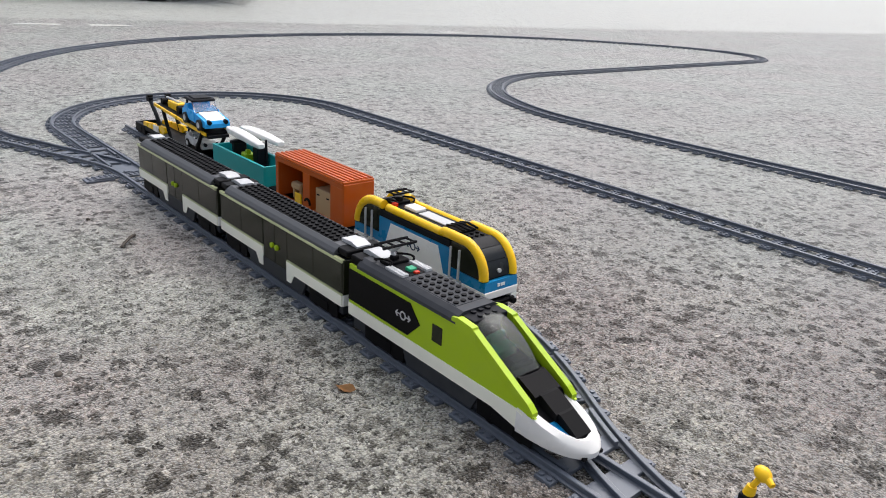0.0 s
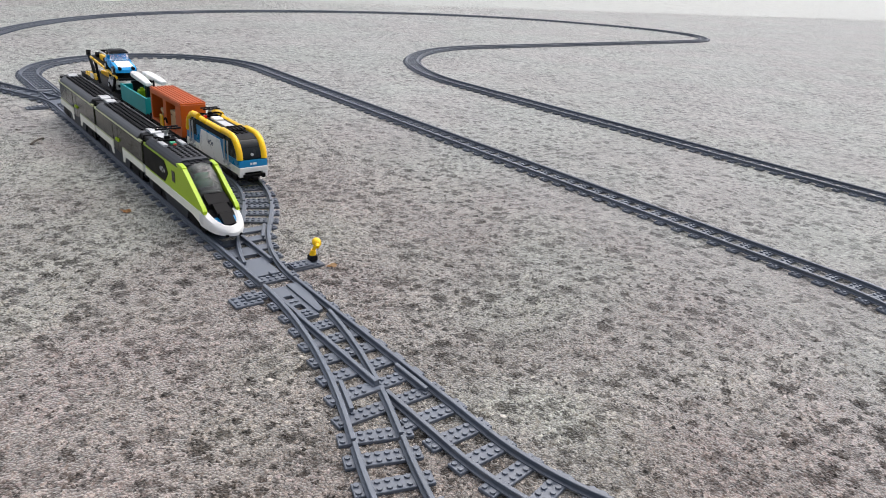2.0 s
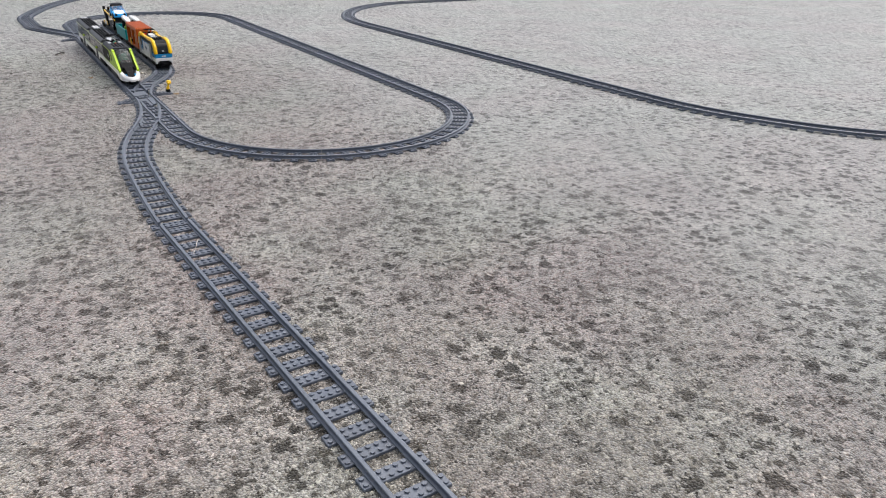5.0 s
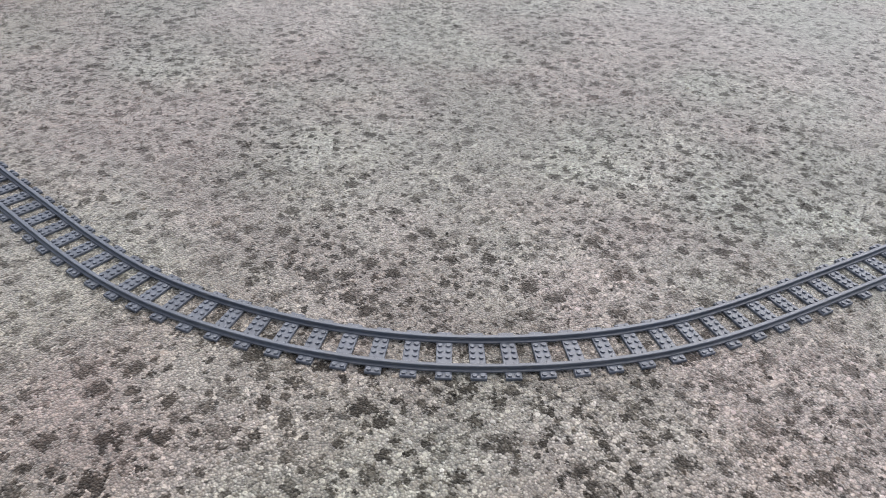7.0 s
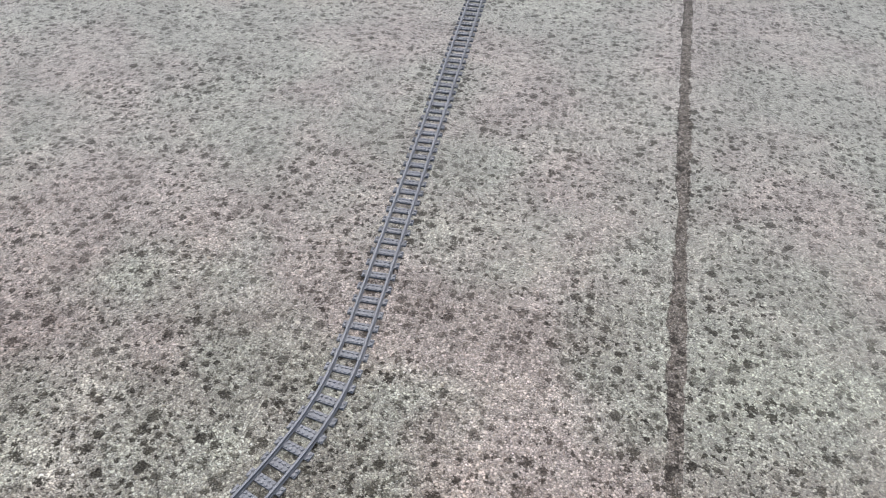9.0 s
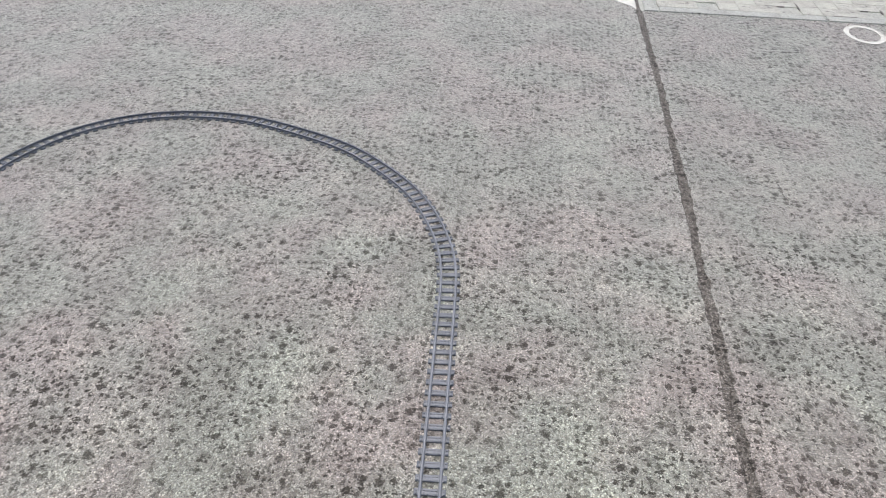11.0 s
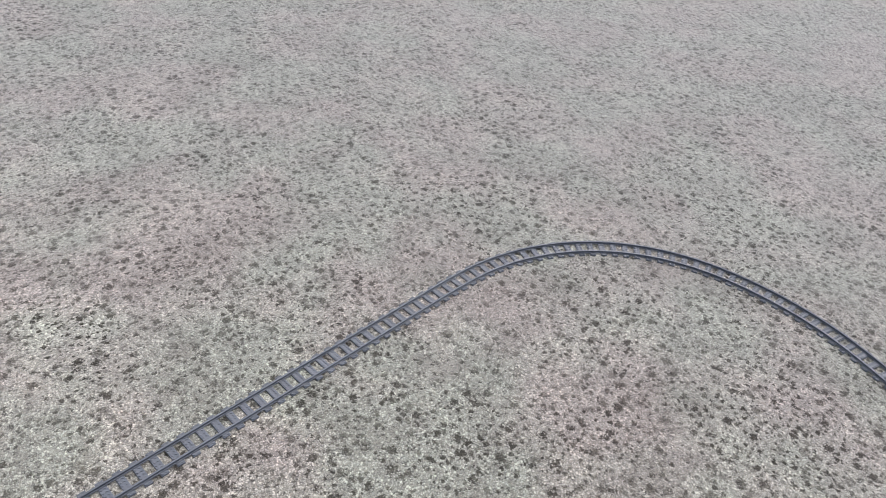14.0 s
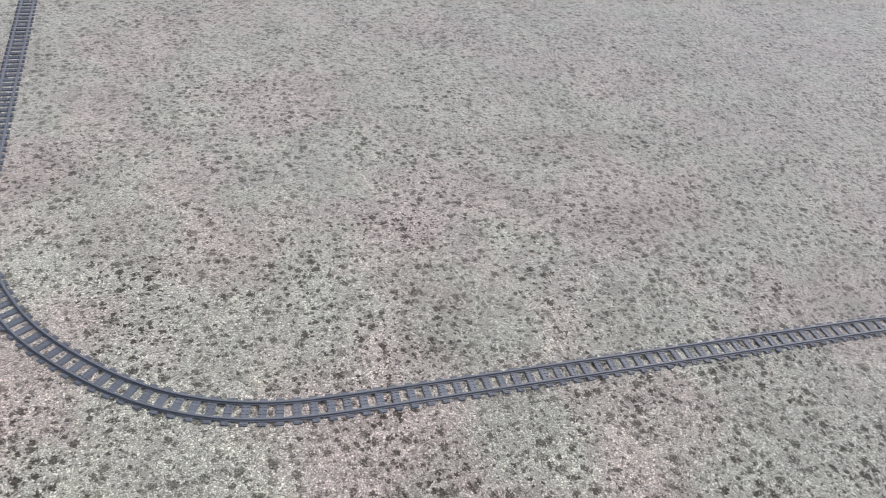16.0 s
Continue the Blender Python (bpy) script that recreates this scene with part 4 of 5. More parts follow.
# ---- freight train on the siding ----
def freight_loco(m):
    t = thing("freight_locomotive", m, "blue and white toy train engine with yellow roof tubes", "toy train", "freight train")
    H = 0.116
    part("body", box(box(B(), -H + 0.004, H - 0.004, -0.0218, 0.0218, 0.022, 0.0480, 0.0006), -0.080, 0.080, -0.0214, 0.0214, 0.0482, 0.0786, 0.0006), BLACK, t)
    part("chassis", box(B(), -H + 0.002, H - 0.004, -0.0215, 0.0215, 0.0190, 0.0260, 0.0006), GREY, t)
    for x in (-0.072, 0.072):
        bogie(t, x, 0.031)
    for s in (-1, 1):
        part("white_band", box(B(), -H, H, min(s * 0.0215, s * 0.0243), max(s * 0.0215, s * 0.0243), 0.0250, 0.0372, 0.0005), WHITE, t)
        part("grey_sill", box(B(), -H, H - 0.012, min(s * 0.0205, s * 0.0236), max(s * 0.0205, s * 0.0236), 0.0200, 0.0249, 0.0004), GREY, t)
        part("blue_band", prism(B(), [(-H, 0.0374), (-H, 0.0478), (-0.066, 0.0478), (-0.066, 0.0690), (0.060, 0.0690), (0.060, 0.0478), (H, 0.0478), (H, 0.0374)], s * 0.0216, s * 0.0240), BLUE, t)
        p = part("white_panel", prism(B(), [(-0.056, 0.0290), (-0.043, 0.0662), (0.042, 0.0662), (0.056, 0.0290)], s * 0.0238, s * 0.0247), WHITE, t)
        emblem(p, 0.0, 0.0515, s * 0.0247, 0.0095, NAVY)
        part("dark_band", box(B(), -0.066, 0.060, min(s * 0.0216, s * 0.0236), max(s * 0.0216, s * 0.0236), 0.0692, 0.0775, 0.0005), DGREY, t)
        for e, a in ((-1, 0.068), (1, 0.062)):
            q = [(e * a, 0.0482), (e * 0.1095, 0.0482)] + [(e * (0.078 + 0.0315 * math.cos(radians(k))), 0.0485 + 0.0315 * math.sin(radians(k))) for k in range(9, 91, 9)] + [(e * a, 0.0800)]
            part("cab_window", prism(B(), q, s * 0.0150, s * 0.0226), SMOKE, t)
        for x in (-0.090, -0.077, 0.066, 0.080):
            r = part("grab_rail", cyl(B(), (x, s * 0.0272, 0.0330), (x, s * 0.0272, 0.0735), 0.0014, 8), LIGHT, t)
            part("clip", box(box(B(), x - 0.0030, x + 0.0030, min(s * 0.0238, s * 0.0290), max(s * 0.0238, s * 0.0290), 0.0350, 0.0385, 0.0006), x - 0.0022, x + 0.0022, min(s * 0.0238, s * 0.0284), max(s * 0.0238, s * 0.0284), 0.0275, 0.0305, 0.0006), LIGHT, r)
        # yellow tube: up one cab front, along the roof, down the other
        pts = []
        for k in range(9):
            a = radians(180 - 90 * k / 8)
            pts.append((-0.082 + 0.032 * math.cos(a), s * 0.0205, 0.0500 + 0.0335 * math.sin(a)))
        pts += [(-0.062, s * 0.0205, 0.0832)]
        part("roof_tube", tube(B(), pts, 0.0056, 12), YELLOW, t, "yellow curved tube", smooth=True)
        part("roof_tube", tube(B(), [(-0.056, s * 0.0195, 0.0815), (-0.050, s * 0.0185, 0.0805), (0.040, s * 0.0185, 0.0800), (0.047, s * 0.0195, 0.0815)], 0.0048, 12), YELLOW, t, "yellow straight tube", smooth=True)
        pts = [(0.046, s * 0.0205, 0.0828), (0.060, s * 0.0205, 0.0832)]
        for k in range(1, 10):
            a = radians(90 - 90 * k / 9)
            pts.append((0.078 + 0.034 * math.cos(a), s * 0.0205, 0.0490 + 0.0340 * math.sin(a)))
        part("roof_tube", tube(B(), pts, 0.0053, 12), YELLOW, t, "yellow curved tube", smooth=True)
    for e in (-1, 1):
        part("front_band", prism(B(), [(e * (H - 0.004), 0.0372), (e * (H + 0.002), 0.0372), (e * (H + 0.001), 0.0480), (e * (H - 0.004), 0.0480)], -0.0236, 0.0236), BLUE, t)
        part("front_bumper", box(box(B(), min(e * (H - 0.004), e * (H + 0.0028)), max(e * (H - 0.004), e * (H + 0.0028)), -0.0240, 0.0240, 0.0290, 0.0374, 0.0008), min(e * (H - 0.006), e * (H + 0.0026)), max(e * (H - 0.006), e * (H + 0.0026)), -0.0240, -0.0150, 0.0215, 0.0300, 0.0006), WHITE, t)
        part("front_bumper", box(B(), min(e * (H - 0.006), e * (H + 0.0026)), max(e * (H - 0.006), e * (H + 0.0026)), 0.0150, 0.0240, 0.0215, 0.0288, 0.0006), WHITE, t)
        for a0, a1, name in ((2, 31, "windscreen"), (32, 56, "windscreen"), (57, 84, "cab_slope")):
            arc = [radians(a0 + (a1 - a0) * k / 5) for k in range(6)]
            c = [(0.078 + 0.0352 * math.cos(a), 0.0485 + 0.0350 * math.sin(a)) for a in arc] + [(0.078 + 0.028 * math.cos(a), 0.0485 + 0.028 * math.sin(a)) for a in arc[::-1]]
            part(name, prism(B(), [(e * x, z) for x, z in c], -0.0152, 0.0152), SCREEN if name == "windscreen" else DGREY, t, "dark glossy windscreen" if name == "windscreen" else "", smooth=True)
        part("cab_filler", prism(B(), [(e * 0.080, 0.0482), (e * 0.1065, 0.0482), (e * 0.1045, 0.0580), (e * 0.0985, 0.0675), (e * 0.090, 0.0735), (e * 0.080, 0.0760)], -0.0149, 0.0149), BLACK, t)
        part("headlamp", cyl(B(), (e * 0.1105, 0, 0.0560), (e * 0.1142, 0, 0.0565), 0.0024, 12), LIGHT, t)
        part("number_bars", box(box(B(), min(e * (H + 0.0012), e * (H + 0.0022)), max(e * (H + 0.0012), e * (H + 0.0022)), -0.0055, -0.0022, 0.0410, 0.0442, 0), min(e * (H + 0.0012), e * (H + 0.0022)), max(e * (H + 0.0012), e * (H + 0.0022)), -0.0008, 0.0050, 0.0410, 0.0442, 0), WHITE, t)
        part("coupler", box(box(B(), min(e * (H - 0.01), e * (H + 0.010)), max(e * (H - 0.01), e * (H + 0.010)), -0.0045, 0.0045, 0.0175, 0.0225, 0.0006), min(e * H, e * (H + 0.006)), max(e * H, e * (H + 0.006)), -0.0185, 0.0185, 0.0215, 0.0262, 0.0008), BLACK, t)
        for y in (-0.013, 0.013):
            part("buffer", cyl(B(), (e * (H + 0.004), y, 0.0238), (e * (H + 0.0105), y, 0.0238), 0.0034, 10), BLACK, t)
    part("roof", box(B(), -0.080, 0.080, -0.0152, 0.0152, 0.0780, 0.0826, 0.0008), DGREY, t)
    part("roof_tile", box(B(), -0.040, -0.018, -0.0078, 0.0078, 0.0826, 0.0868, 0.0008), WHITE, t, "white roof tile")
    part("roof_tile", box(B(), -0.014, 0.034, -0.0078, 0.0078, 0.0826, 0.0842, 0.0005), LIGHT, t)
    part("roof_studs", studs(B(), (0.068, 0.076), (-0.008, 0.0, 0.008), 0.0826), BLACK, t)
    part("roof_studs", studs(B(), (-0.078, -0.071), (-0.008, 0.0, 0.008), 0.0826), BLACK, t)
    part("red_tile", box(B(), -0.055, -0.048, -0.0155, -0.0100, 0.0826, 0.0870, 0.0006), RED, t, "red clear tile")
    pantograph(t, -0.060, 0.0830, 1, 0.72, 0.015)
    p = part("pantograph", box(B(), 0.040, 0.062, -0.0125, 0.0125, 0.0826, 0.0850, 0.0006), BLACK, t, "folded black pantograph")
    for y in (-0.0095, -0.003, 0.0035, 0.010):
        part("arm", tube(B(), [(0.038, y, 0.0858), (0.050, y, 0.0885), (0.066, y, 0.0872)], 0.0014, 6), BLACK, p)
    return t


def wagon_base(t, half):
    part("deck", box(B(), -half, half, -0.0215, 0.0215, 0.0205, 0.0262, 0.0006), DGREY, t)
    for e in (-1, 1):
        bogie(t, e * (half - 0.030), 0.024)
        part("coupler", box(B(), min(e * half, e * (half + 0.009)), max(e * half, e * (half + 0.009)), -0.0035, 0.0035, 0.0185, 0.0225, 0.0005), BLACK, t)


def container_wagon(m):
    t = thing("container_wagon", m, "dark orange open-sided box wagon with ribbed roof, tan crate inside", "toy train", "freight train")
    wagon_base(t, 0.094)
    L = 0.087
    part("floor", box(B(), -L, L, -0.0235, 0.0235, 0.0262, 0.0300, 0.0005), ORANGE, t)
    part("back_wall", box(B(), -L, L, 0.0205, 0.0235, 0.0300, 0.0865, 0.0005), ORANGE, t)
    for a, b in ((-L, -L + 0.008), (-0.012, 0.006), (L - 0.030, L)):
        part("wall_post", box(B(), a, b, -0.0235, 0.0205, 0.0300, 0.0865, 0.0005), ORANGE, t)
    part("lintel", box(B(), -L, L, -0.0239, -0.0196, 0.0800, 0.0864, 0.0004), ORANGE, t)
    roof = part("roof", box(B(), -L - 0.0005, L + 0.0005, -0.0240, 0.0240, 0.0866, 0.0896, 0.0006), ORANGE, t)
    for k in range(7):
        y = -0.021 + 0.007 * k
        part("roof_rib", box(B(), -L + 0.001, L - 0.001, y - 0.0017, y + 0.0017, 0.0894, 0.0914, 0.0004), ORANGE, roof)
    part("end_wall", box(B(), L - 0.0004, L + 0.0016, -0.0232, 0.0232, 0.030, 0.0862, 0.0005), ORANGE, t)
    c = part("crate", box(B(), 0.012, 0.052, -0.0180, 0.0120, 0.0300, 0.0640, 0.0008), TAN, t, "tan box with dark slots")
    for x in (0.019, 0.043):
        part("slot", box(B(), x - 0.003, x + 0.003, -0.0186, -0.0178, 0.0545, 0.0562, 0), BLACK, c)
    part("tan_block", box(box(box(B(), -0.062, -0.036, -0.014, -0.002, 0.0440, 0.0540, 0.0025), -0.060, -0.056, -0.012, -0.004, 0.0300, 0.0450, 0.001), -0.042, -0.038, -0.012, -0.004, 0.0300, 0.0450, 0.001), TAN, t)
    part("lime_leaf", box(box(B(), -0.036, -0.028, 0.004, 0.014, 0.058, 0.066, 0.002), -0.033, -0.030, 0.007, 0.010, 0.030, 0.060, 0.0005), LIME, t)
    part("yellow_door", box(B(), -0.030, -0.014, -0.0262, -0.0236, 0.0262, 0.0480, 0.0008), YELLOW, t)
    part("hose", tube(B(), [(0.002 + 0.007 * math.cos(a), -0.0250, 0.038 + 0.008 * math.sin(a)) for a in [2.6 * k / 8 for k in range(9)]], 0.0016, 6), BLACK, t)
    return t


def gondola_wagon(m):
    t = thing("gondola_wagon", m, "teal open toy wagon loaded with white turbine blades", "toy train", "freight train")
    wagon_base(t, 0.100)
    L, F, W = 0.098, 0.074, 0.0245
    part("load_rest", box(box(B(), -0.059, -0.051, -0.0100, 0.0120, 0.0300, 0.0685, 0.001), -0.060, -0.050, -0.0130, 0.0370, 0.0680, 0.0735, 0.001), DGREY, t)
    part("floor", box(B(), -L, F, -W, W, 0.0262, 0.0300, 0.0005), TEAL, t)
    for s in (-1, 1):
        part("side_wall", prism(B(), [(-L, 0.0300), (F, 0.0300), (F + 0.001, 0.0590), (-L - 0.001, 0.0590)], s * (W - 0.0032), s * W), TEAL, t)
        part("rim", box(B(), -L - 0.001, F + 0.001, min(s * (W - 0.0036), s * (W + 0.0006)), max(s * (W - 0.0036), s * (W + 0.0006)), 0.0590, 0.0612, 0.0005), TEAL, t)
    for a in (-L, F - 0.0032):
        part("end_wall", box(B(), a, a + 0.0032, -W + 0.0032, W - 0.0032, 0.0300, 0.0606, 0.0005), TEAL, t)
    return t


def turbine_blade(m):
    """A chunky white blade: a round root, a thick straight body and a blunt tapered end."""
    bm = B()
    n = 12
    rings = []
    for x, w, h in ((-0.050, 0.0040, 0.0038), (-0.0495, 0.0050, 0.0046), (-0.043, 0.0052, 0.0046), (-0.039, 0.0096, 0.0068), (-0.020, 0.0112, 0.0078), (0.012, 0.0106, 0.0072), (0.036, 0.0090, 0.0060), (0.0485, 0.0074, 0.0048), (0.0500, 0.0060, 0.0038)):
        rings.append([bm.verts.new((x, w * math.copysign(abs(math.cos(2 * math.pi * j / n)) ** 0.7, math.cos(2 * math.pi * j / n)), 0.002 * math.sin((x + 0.046) * 32) + h * math.copysign(abs(math.sin(2 * math.pi * j / n)) ** 0.7, math.sin(2 * math.pi * j / n)))) for j in range(n)])
    for P, Q in zip(rings, rings[1:]):
        for j in range(n):
            bm.faces.new((P[j], P[(j + 1) % n], Q[(j + 1) % n], Q[j]))
    bm.faces.new(rings[0][::-1])
    bm.faces.new(rings[-1])
    ob = part("turbine_blade", bm, WHITE, None, smooth=True)
    ob.matrix_world = m
    return tagged(ob, "chunky white tapered toy turbine blade resting on the teal wagon", "toy part", "turbine blades")


def toy_car(m, body, trim, label, k=1.0):
    t = thing("toy_car", m @ Matrix.Scale(k, 4), label, "toy car", "toy cars on the carrier")
    part("body", prism(B(), [(-0.036, 0.006), (-0.036, 0.0165), (-0.030, 0.0185), (0.010, 0.0180), (0.034, 0.0150), (0.037, 0.0110), (0.037, 0.006)], -0.0165, 0.0165), body, t)
    part("bonnet", prism(B(), [(0.006, 0.0182), (0.008, 0.0200), (0.030, 0.0172), (0.034, 0.0152)], -0.0125, 0.0125), trim, t)
    for s in (-1, 1):
        part("headlamp", cyl(B(), (0.0330, s * 0.0110, 0.0135), (0.0380, s * 0.0110, 0.0130), 0.0030, 10), DGREY, t)
        part("door", box(B(), -0.020, 0.004, min(s * 0.0160, s * 0.0176), max(s * 0.0160, s * 0.0176), 0.0080, 0.0210, 0.0008), body, t)
        for x in (-0.022, 0.021):
            w = part("wheel", cyl(B(), (x, s * 0.0135, 0.0072), (x, s * 0.0195, 0.0072), 0.0072, 16), RUBBER, t, smooth=True)
            part("rim", cyl(B(), (x, s * 0.0190, 0.0072), (x, s * 0.0200, 0.0072), 0.0040, 12), LIGHT, w)
    part("windscreen", prism(B(), [(0.006, 0.0185), (-0.006, 0.0305), (-0.009, 0.0305), (0.001, 0.0185)], -0.0150, 0.0150), CLEAR, t)
    part("cab", prism(B(), [(-0.034, 0.0175), (-0.028, 0.0250), (-0.020, 0.0260), (-0.020, 0.0175)], -0.0155, 0.0155), body, t)
    for s in (-1, 1):
        part("roof_post", tube(B(), [(-0.026, s * 0.0138, 0.024), (-0.024, s * 0.0138, 0.0310)], 0.0016, 6), BLACK, t)
    part("roof", box(box(B(), -0.030, -0.004, -0.0162, 0.0162, 0.0305, 0.0335, 0.0010), -0.026, -0.008, -0.012, 0.012, 0.0332, 0.0352, 0.0008), DGREY, t)
    return t


def car_carrier(m):
    t = thing("car_carrier_wagon", m, "black and yellow two-level toy car carrier wagon", "toy train", "freight train")
    wagon_base(t, 0.176)
    part("lower_deck", box(B(), -0.172, 0.172, -0.0225, 0.0225, 0.0262, 0.0300, 0.0005), DGREY, t)
    def tilted(x, z):
        return 0.0705 + (0.165 - x) * 0.062 + z
    for s in (-1, 1):
        part("deck_rail", prism(B(), [(-0.060, tilted(-0.06, -0.005)), (0.165, tilted(0.165, -0.005)), (0.165, tilted(0.165, 0)), (-0.060, tilted(-0.06, 0))], s * 0.0205, s * 0.0232), YELLOW, t, "yellow deck rail")
        for x0, x1 in ((0.120, 0.150), (0.010, -0.020)):
            part("strut", tube(B(), [(x0, s * 0.0215, 0.0295), (x1, s * 0.0215, tilted(x1, -0.004))], 0.0032, 8), BLACK, t)
        part("ramp_arm", tube(B(), [(-0.044, s * 0.0180, 0.0300), (-0.062, s * 0.0180, 0.058), (-0.092, s * 0.0180, 0.0845)], 0.0040, 8), DGREY, t)
        part("ramp_pad", box(box(B(), -0.104, -0.086, min(s * 0.0140, s * 0.0215), max(s * 0.0140, s * 0.0215), 0.0805, 0.0900, 0.0012), -0.098, -0.090, min(s * 0.0120, s * 0.0225), max(s * 0.0120, s * 0.0225), 0.0900, 0.0935, 0.0008), BLACK, t)
        part("yellow_arm", prism(B(), [(-0.130, 0.0300), (-0.030, 0.0300), (-0.018, 0.0360), (-0.022, 0.0440), (-0.060, 0.0430), (-0.128, 0.0370)], s * 0.0150, s * 0.0215), YELLOW, t)
        part("wheel_chock", box(B(), -0.070, -0.048, min(s * 0.0190, s * 0.0245), max(s * 0.0190, s * 0.0245), 0.0300, 0.0420, 0.0010), WHITE, t)
    part("upper_deck", prism(B(), [(-0.060, tilted(-0.06, -0.0035)), (0.165, tilted(0.165, -0.0035)), (0.165, tilted(0.165, -0.0010)), (-0.060, tilted(-0.06, -0.0010))], -0.0205, 0.0205), BLACK, t)
    part("light_plate", box(B(), 0.140, 0.168, -0.0185, 0.0185, 0.0610, 0.0660, 0.0006), DGREY, t)
    part("yellow_block", box(B(), -0.030, 0.016, -0.008, 0.010, tilted(-0.005, -0.002), tilted(-0.005, 0.012), 0.0010), YELLOW, t)
    part("winch", cyl(B(), (-0.048, -0.012, 0.0885), (-0.048, 0.012, 0.0885), 0.006, 12), BLACK, t)
    part("roller", cyl(B(), (0.026, -0.012, 0.0852), (0.026, 0.012, 0.0852), 0.007, 12), BLACK, t)
    part("pin", tube(B(), [(-0.052, 0.0, 0.0945), (-0.030, 0.0, 0.0948), (0.005, 0.0, 0.0935)], 0.0025, 8), LIGHT, t)
    return t


freight_loco(pose(-0.6000, SIDE_Y, 0))
container_wagon(pose(-0.8320, SIDE_Y, 0))
gondola_wagon(pose(-1.0290, SIDE_Y, 0))
car_carrier(pose(-1.3250, SIDE_Y, 0))
turbine_blade(pose(-1.062, SIDE_Y + 0.0285, 0.0815, 0, 1.5, 2) @ Matrix.Diagonal((1.22, 0.88, 0.86, 1)))
turbine_blade(pose(-1.066, SIDE_Y + 0.0015, 0.0808, 0, 3.0, -1) @ Matrix.Diagonal((1.18, 0.88, 0.86, 1)))
toy_car(pose(-1.208, SIDE_Y, 0.0730, 0, 3.55, 0), AZURE, WHITE, "bright blue toy car with white bonnet on the upper deck", 1.3)
toy_car(pose(-1.225, SIDE_Y, 0.0302), LIGHT, WHITE, "pale grey toy car on the carrier's lower deck")
lamp = part("toy_lantern", box(box(B(), -0.008, 0.008, -0.009, 0.009, 0.030, 0.0705, 0.001), 0.0076, 0.0106, 0.0040, 0.0070, 0.030, 0.084, 0.0003), DGREY, None)
lamp.matrix_world = pose(-1.030, SIDE_Y + 0.010, 0.0001)
tagged(lamp, "charcoal toy post with a thin rod standing in the teal wagon", "toy part")
sprout = part("toy_plant", box(box(B(), -0.010, 0.008, -0.009, 0.008, 0.0301, 0.0600, 0.002), 0.000, 0.007, -0.006, 0.001, 0.0590, 0.0655, 0.001), LIME, None)
sprout.matrix_world = pose(-1.050, SIDE_Y + 0.000, 0.0001)
tagged(sprout, "lime green toy piece standing in the teal wagon", "toy part")


# ---- lever with a yellow head on the front switch ----
def yellow_lever(m):
    t = thing("switch_lever", m, "yellow round-headed toy lever on a black hinge, standing on the switch", "toy lever")
    part("hinge", box(B(), -0.0058, 0.0058, -0.0058, 0.0058, 0.0, 0.0085, 0.0008), DGREY, t)
    part("shaft", cyl(cyl(B(), (0, 0, 0.008), (0.001, 0.001, 0.016), 0.0052, 12, 0.0040), (0.001, 0.001, 0.016), (0.0045, 0.003, 0.0240), 0.0026, 10), YELLOW, t, smooth=True)
    bm = B()
    bmesh.ops.create_uvsphere(bm, u_segments=16, v_segments=10, radius=0.0072, matrix=pose(0.006, 0.0035, 0.0295, 0, 30, 0) @ Matrix.Diagonal((1.1, 0.95, 0.85, 1)))
    cyl(bm, (0.011, 0.002, 0.028), (0.017, -0.001, 0.0265), 0.0035, 10, 0.0026)
    part("knob", bm, YELLOW, t, smooth=True)
    return t


yellow_lever(pose(-0.169, LINE + 0.0665, 0.0049) @ Matrix.Scale(0.86, 4))

# ---- loose bits on the ground ----
STONE, _nt, _b = mat("pale_stone")
_b.inputs["Base Color"].default_value = (0.50, 0.46, 0.41, 1)
_b.inputs["Roughness"].default_value = 0.8
LEAF, _nt, _b = mat("dry_leaf")
_b.inputs["Base Color"].default_value = (0.36, 0.19, 0.07, 1)
_b.inputs["Roughness"].default_value = 0.7
CLOD, _nt, _b = mat("dark_clod")
_b.inputs["Base Color"].default_value = (0.06, 0.05, 0.04, 1)
_b.inputs["Roughness"].default_value = 0.9


def pebble(x, y, r, material, name, label):
    bm = B()
    r *= 0.55
    bmesh.ops.create_icosphere(bm, subdivisions=2, radius=r)
    for v in bm.verts:
        k = 1 + 0.28 * noise.noise(v.co / r * 1.3 + Vector((x * 31, y * 17, 0)))
        v.co = Vector((v.co.x * k * 1.25, v.co.y * k, max(-r * 0.4, v.co.z * k * 0.62)))
    ob = part(name, bm, material, None, smooth=True)
    ob.matrix_world = pose(x, y, r * 0.4, 0, 0, x * 900)
    return tagged(ob, label, "stone" if "leaf" not in name else "leaf", "loose bits on the asphalt")


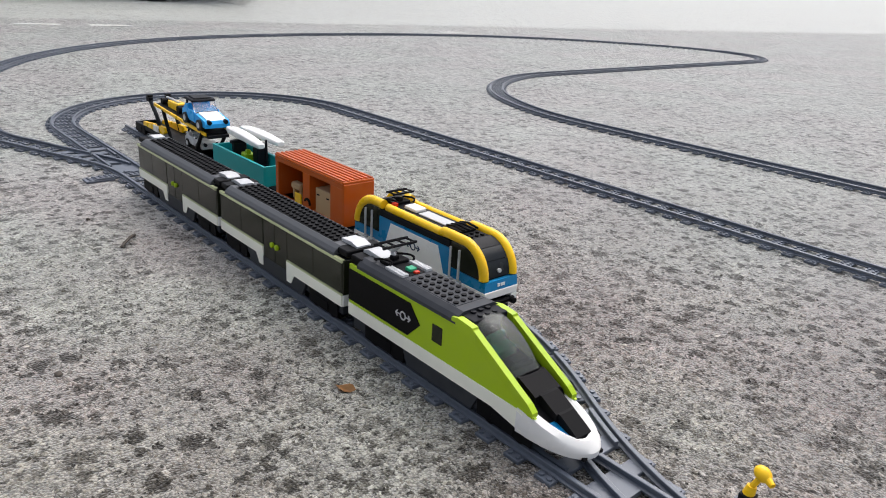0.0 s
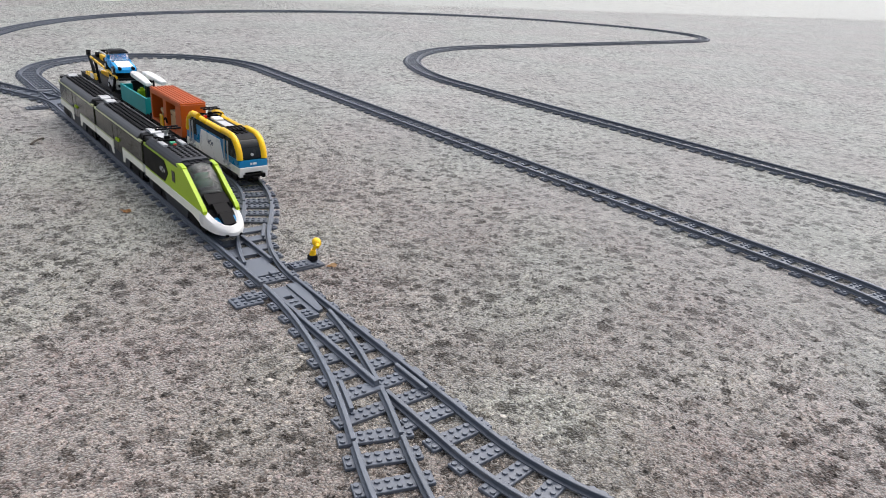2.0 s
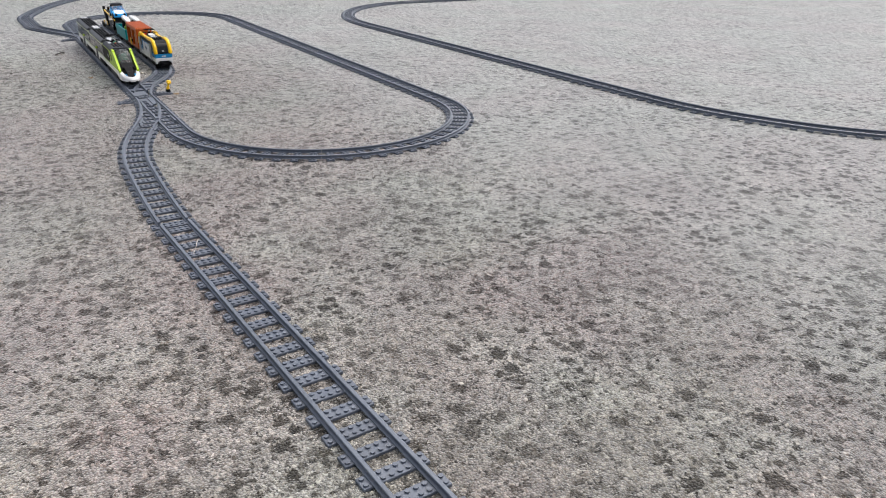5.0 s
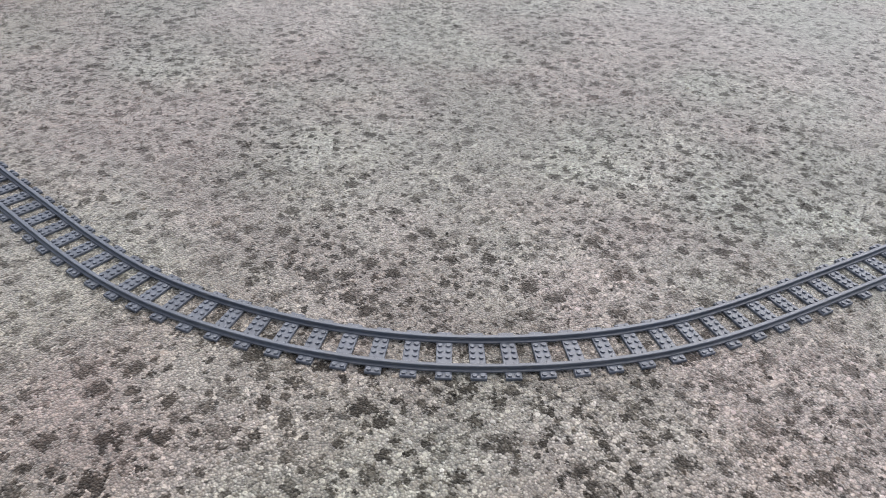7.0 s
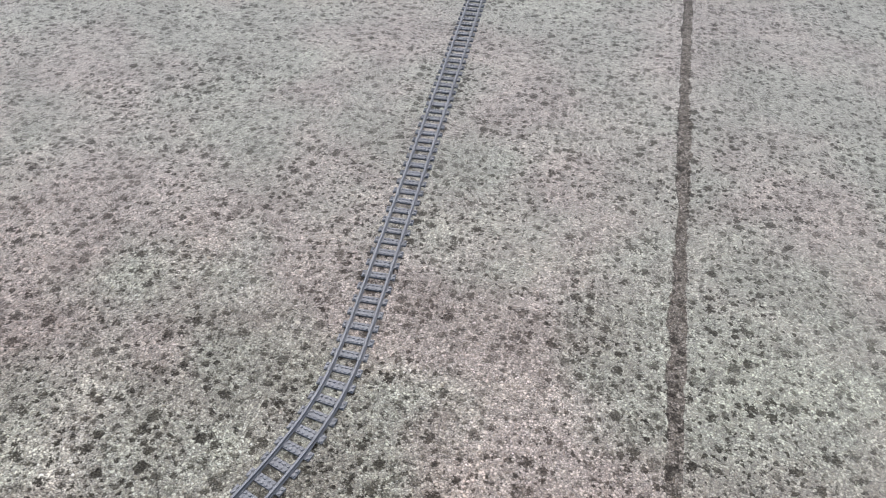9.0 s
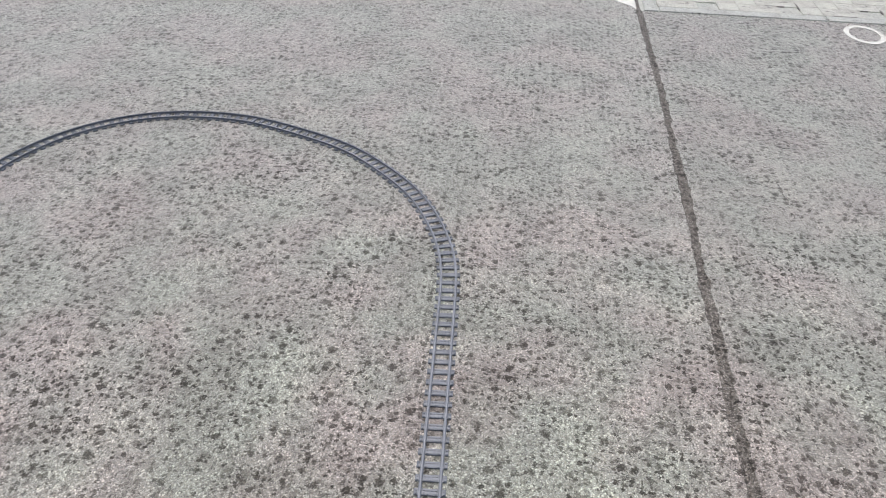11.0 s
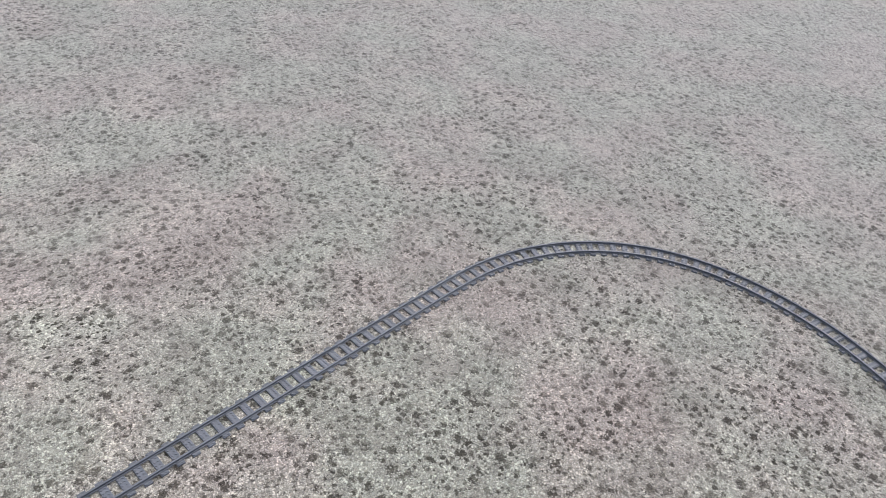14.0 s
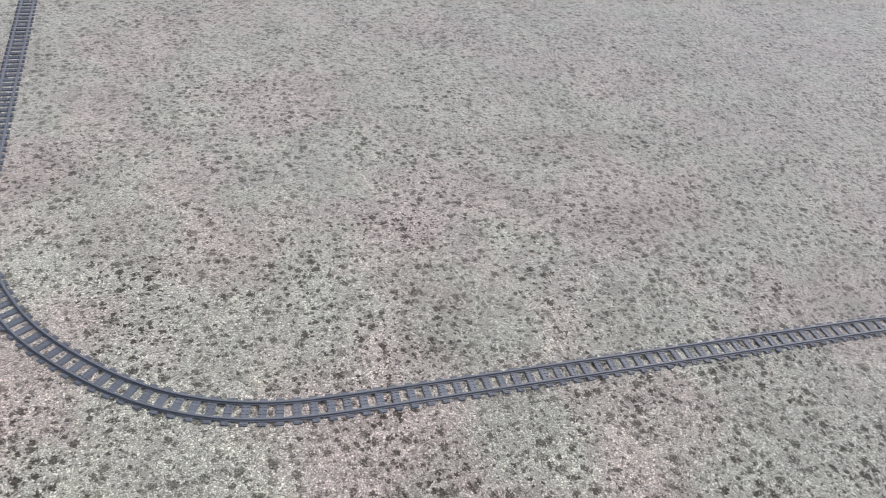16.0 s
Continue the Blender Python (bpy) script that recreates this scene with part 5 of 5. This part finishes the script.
def asphalt_chips(count, x0, x1, y0, y1, seed, size=1.0):
    """Fine stone chips bedded in the asphalt, thinning towards the border of their stretch."""
    rng = np.random.default_rng(seed)
    x = rng.uniform(x0, x1, count)
    y = rng.uniform(y0, y1, count)
    edge = np.minimum(np.minimum(x - x0, x1 - x), np.minimum(y - y0, y1 - y))
    keep = rng.random(count) < np.clip(edge / 0.35, 0.0, 1.0)
    x, y = x[keep], y[keep]
    n = len(x)
    r = (rng.gamma(4.0, 0.00036, n) + 0.0005) * size
    turn = rng.uniform(0, 6.283, n)
    co = np.zeros((n, 6, 3))
    for k in range(5):
        rr = r * rng.uniform(0.65, 1.25, n)
        co[:, k, 0] = x + rr * np.cos(turn + k * 1.2566)
        co[:, k, 1] = y + 0.8 * rr * np.sin(turn + k * 1.2566)
        co[:, k, 2] = -0.0004
    co[:, 5, 0] = x + r * rng.uniform(-0.5, 0.5, n)
    co[:, 5, 1] = y + r * rng.uniform(-0.5, 0.5, n)
    co[:, 5, 2] = np.minimum(0.0024, r * rng.uniform(0.4, 0.95, n))
    base = (np.arange(n) * 6)[:, None, None]
    tri = (np.array([(k, (k + 1) % 5, 5) for k in range(5)])[None] + base).reshape(-1)
    me = bpy.data.meshes.new("asphalt_chips")
    me.vertices.add(n * 6)
    me.vertices.foreach_set("co", co.reshape(-1))
    me.loops.add(n * 15)
    me.loops.foreach_set("vertex_index", tri)
    me.polygons.add(n * 5)
    me.polygons.foreach_set("loop_start", np.arange(n * 5) * 3)
    me.update(calc_edges=True)
    me.materials.append(CHIP)
    ob = new("asphalt_chips", me)
    return tagged(ob, "fine brown, grey and cream stone chips in the asphalt", "gravel", kind="stuff")


asphalt_chips(440000, -1.05, 1.7, -0.1, 0.95, 11, 0.74)
asphalt_chips(110000, 1.5, 3.42, 0.25, 1.6, 12, 0.9)
for x, y, r in ((-0.197, 0.554, 0.0036), (-0.192, 0.741, 0.0035), (-0.324, 0.680, 0.004), (-0.369, 0.581, 0.0035), (0.796, 0.136, 0.0045), (1.065, 0.488, 0.004), (1.071, 0.600, 0.0035), (-0.47, 0.445, 0.006), (0.33, 0.30, 0.004), (0.053, 0.289, 0.0052), (0.030, 0.333, 0.004), (0.035, 0.305, 0.0034), (0.057, 0.266, 0.0036), (0.212, 0.436, 0.0046), (1.292, 0.409, 0.0048), (1.345, 0.449, 0.004), (1.398, 0.584, 0.0034), (-0.686, 0.110, 0.0045), (-0.140, 0.708, 0.0032)):
    pebble(x, y, r, STONE, "pebble", "small pale pebble lying on the asphalt")
for x, y, r in ((-0.531, 1.062, 0.007), (-0.62, 0.12, 0.006), (-1.02, 0.26, 0.005)):
    pebble(x, y, r, CLOD, "clod", "small dark clod lying on the asphalt")


def dry_leaf(x, y, a, s, material, label):
    bm = B()
    n = 10
    ring = [bm.verts.new((s * math.cos(2 * math.pi * k / n) * (1.3 if k == 0 else 1), 0.6 * s * math.sin(2 * math.pi * k / n), 0.003 + 0.0022 * math.sin(4 * math.pi * k / n))) for k in range(n)]
    c = bm.verts.new((0, 0, 0.0012))
    for k in range(n):
        bm.faces.new((ring[k], ring[(k + 1) % n], c))
    bmesh.ops.solidify(bm, geom=bm.faces[:], thickness=0.0006)
    ob = part("leaf", bm, material, None)
    ob.matrix_world = pose(x, y, 0.0002, 0, 0, a)
    return tagged(ob, label, "leaf", "loose bits on the asphalt")


def stalk(name, pts, r, material, label):
    """A thin dry stalk or twig along a line of points."""
    ob = part(name, tube(B(), pts, r, 6), material, None, smooth=True)
    return tagged(ob, label, "twig", "loose bits on the asphalt")


stalk("straw", [(0.822, 0.2745, 0.0062), (0.832, 0.2700, 0.0066), (0.846, 0.2650, 0.0062), (0.866, 0.2570, 0.0058)], 0.0004, STONE, "thin pale dry straw lying across the track's sleepers")
stalk("twig", [(-0.924, 0.289, 0.003), (-0.912, 0.280, 0.0055), (-0.898, 0.269, 0.005), (-0.888, 0.261, 0.003)], 0.0019, CLOD, "short dark twig lying on the asphalt")
dry_leaf(-0.461, 0.306, 30, 0.009, LEAF, "small dry brown leaf curled on the asphalt")
dry_leaf(-0.1465, 0.4655, 80, 0.0062, TAN, "small tan leaf lying by the switch")


# ---- parked car at the yard's far edge ----
def parked_car(m):
    t = thing("parked_car", m, "dark parked car standing on the pale slabs", "car")
    bm = prism(B(), [(-2.1, 0.28), (-2.15, 0.75), (-1.9, 0.95), (-1.2, 1.02), (-0.6, 1.42), (0.7, 1.45), (1.5, 1.0), (2.1, 0.85), (2.15, 0.45), (2.05, 0.22), (-2.0, 0.22)], -0.86, 0.86)
    bmesh.ops.bevel(bm, geom=bm.edges[:], offset=0.06, segments=2, affect="EDGES")
    part("body", bm, BLACK, t, smooth=True)
    part("underside", box(B(), -1.9, 1.9, -0.7, 0.7, 0.16, 0.24, 0.01), RUBBER, t)
    for s in (-1, 1):
        part("window", prism(B(), [(-1.1, 1.03), (-0.55, 1.37), (0.62, 1.39), (1.2, 1.04)], s * 0.855, s * 0.868), SMOKE, t)
        for x in (-1.3, 1.3):
            bm = cyl(B(), (x, s * 0.66, 0.315), (x, s * 0.88, 0.315), 0.315, 28)
            w = part("tyre", bm, RUBBER, t, smooth=True)
            part("rim", cyl(B(), (x, s * 0.87, 0.315), (x, s * 0.885, 0.315), 0.20, 20), LIGHT, w)
    return t


parked_car(pose(-7.35, 1.35, 0, 0, 0, 67.3))
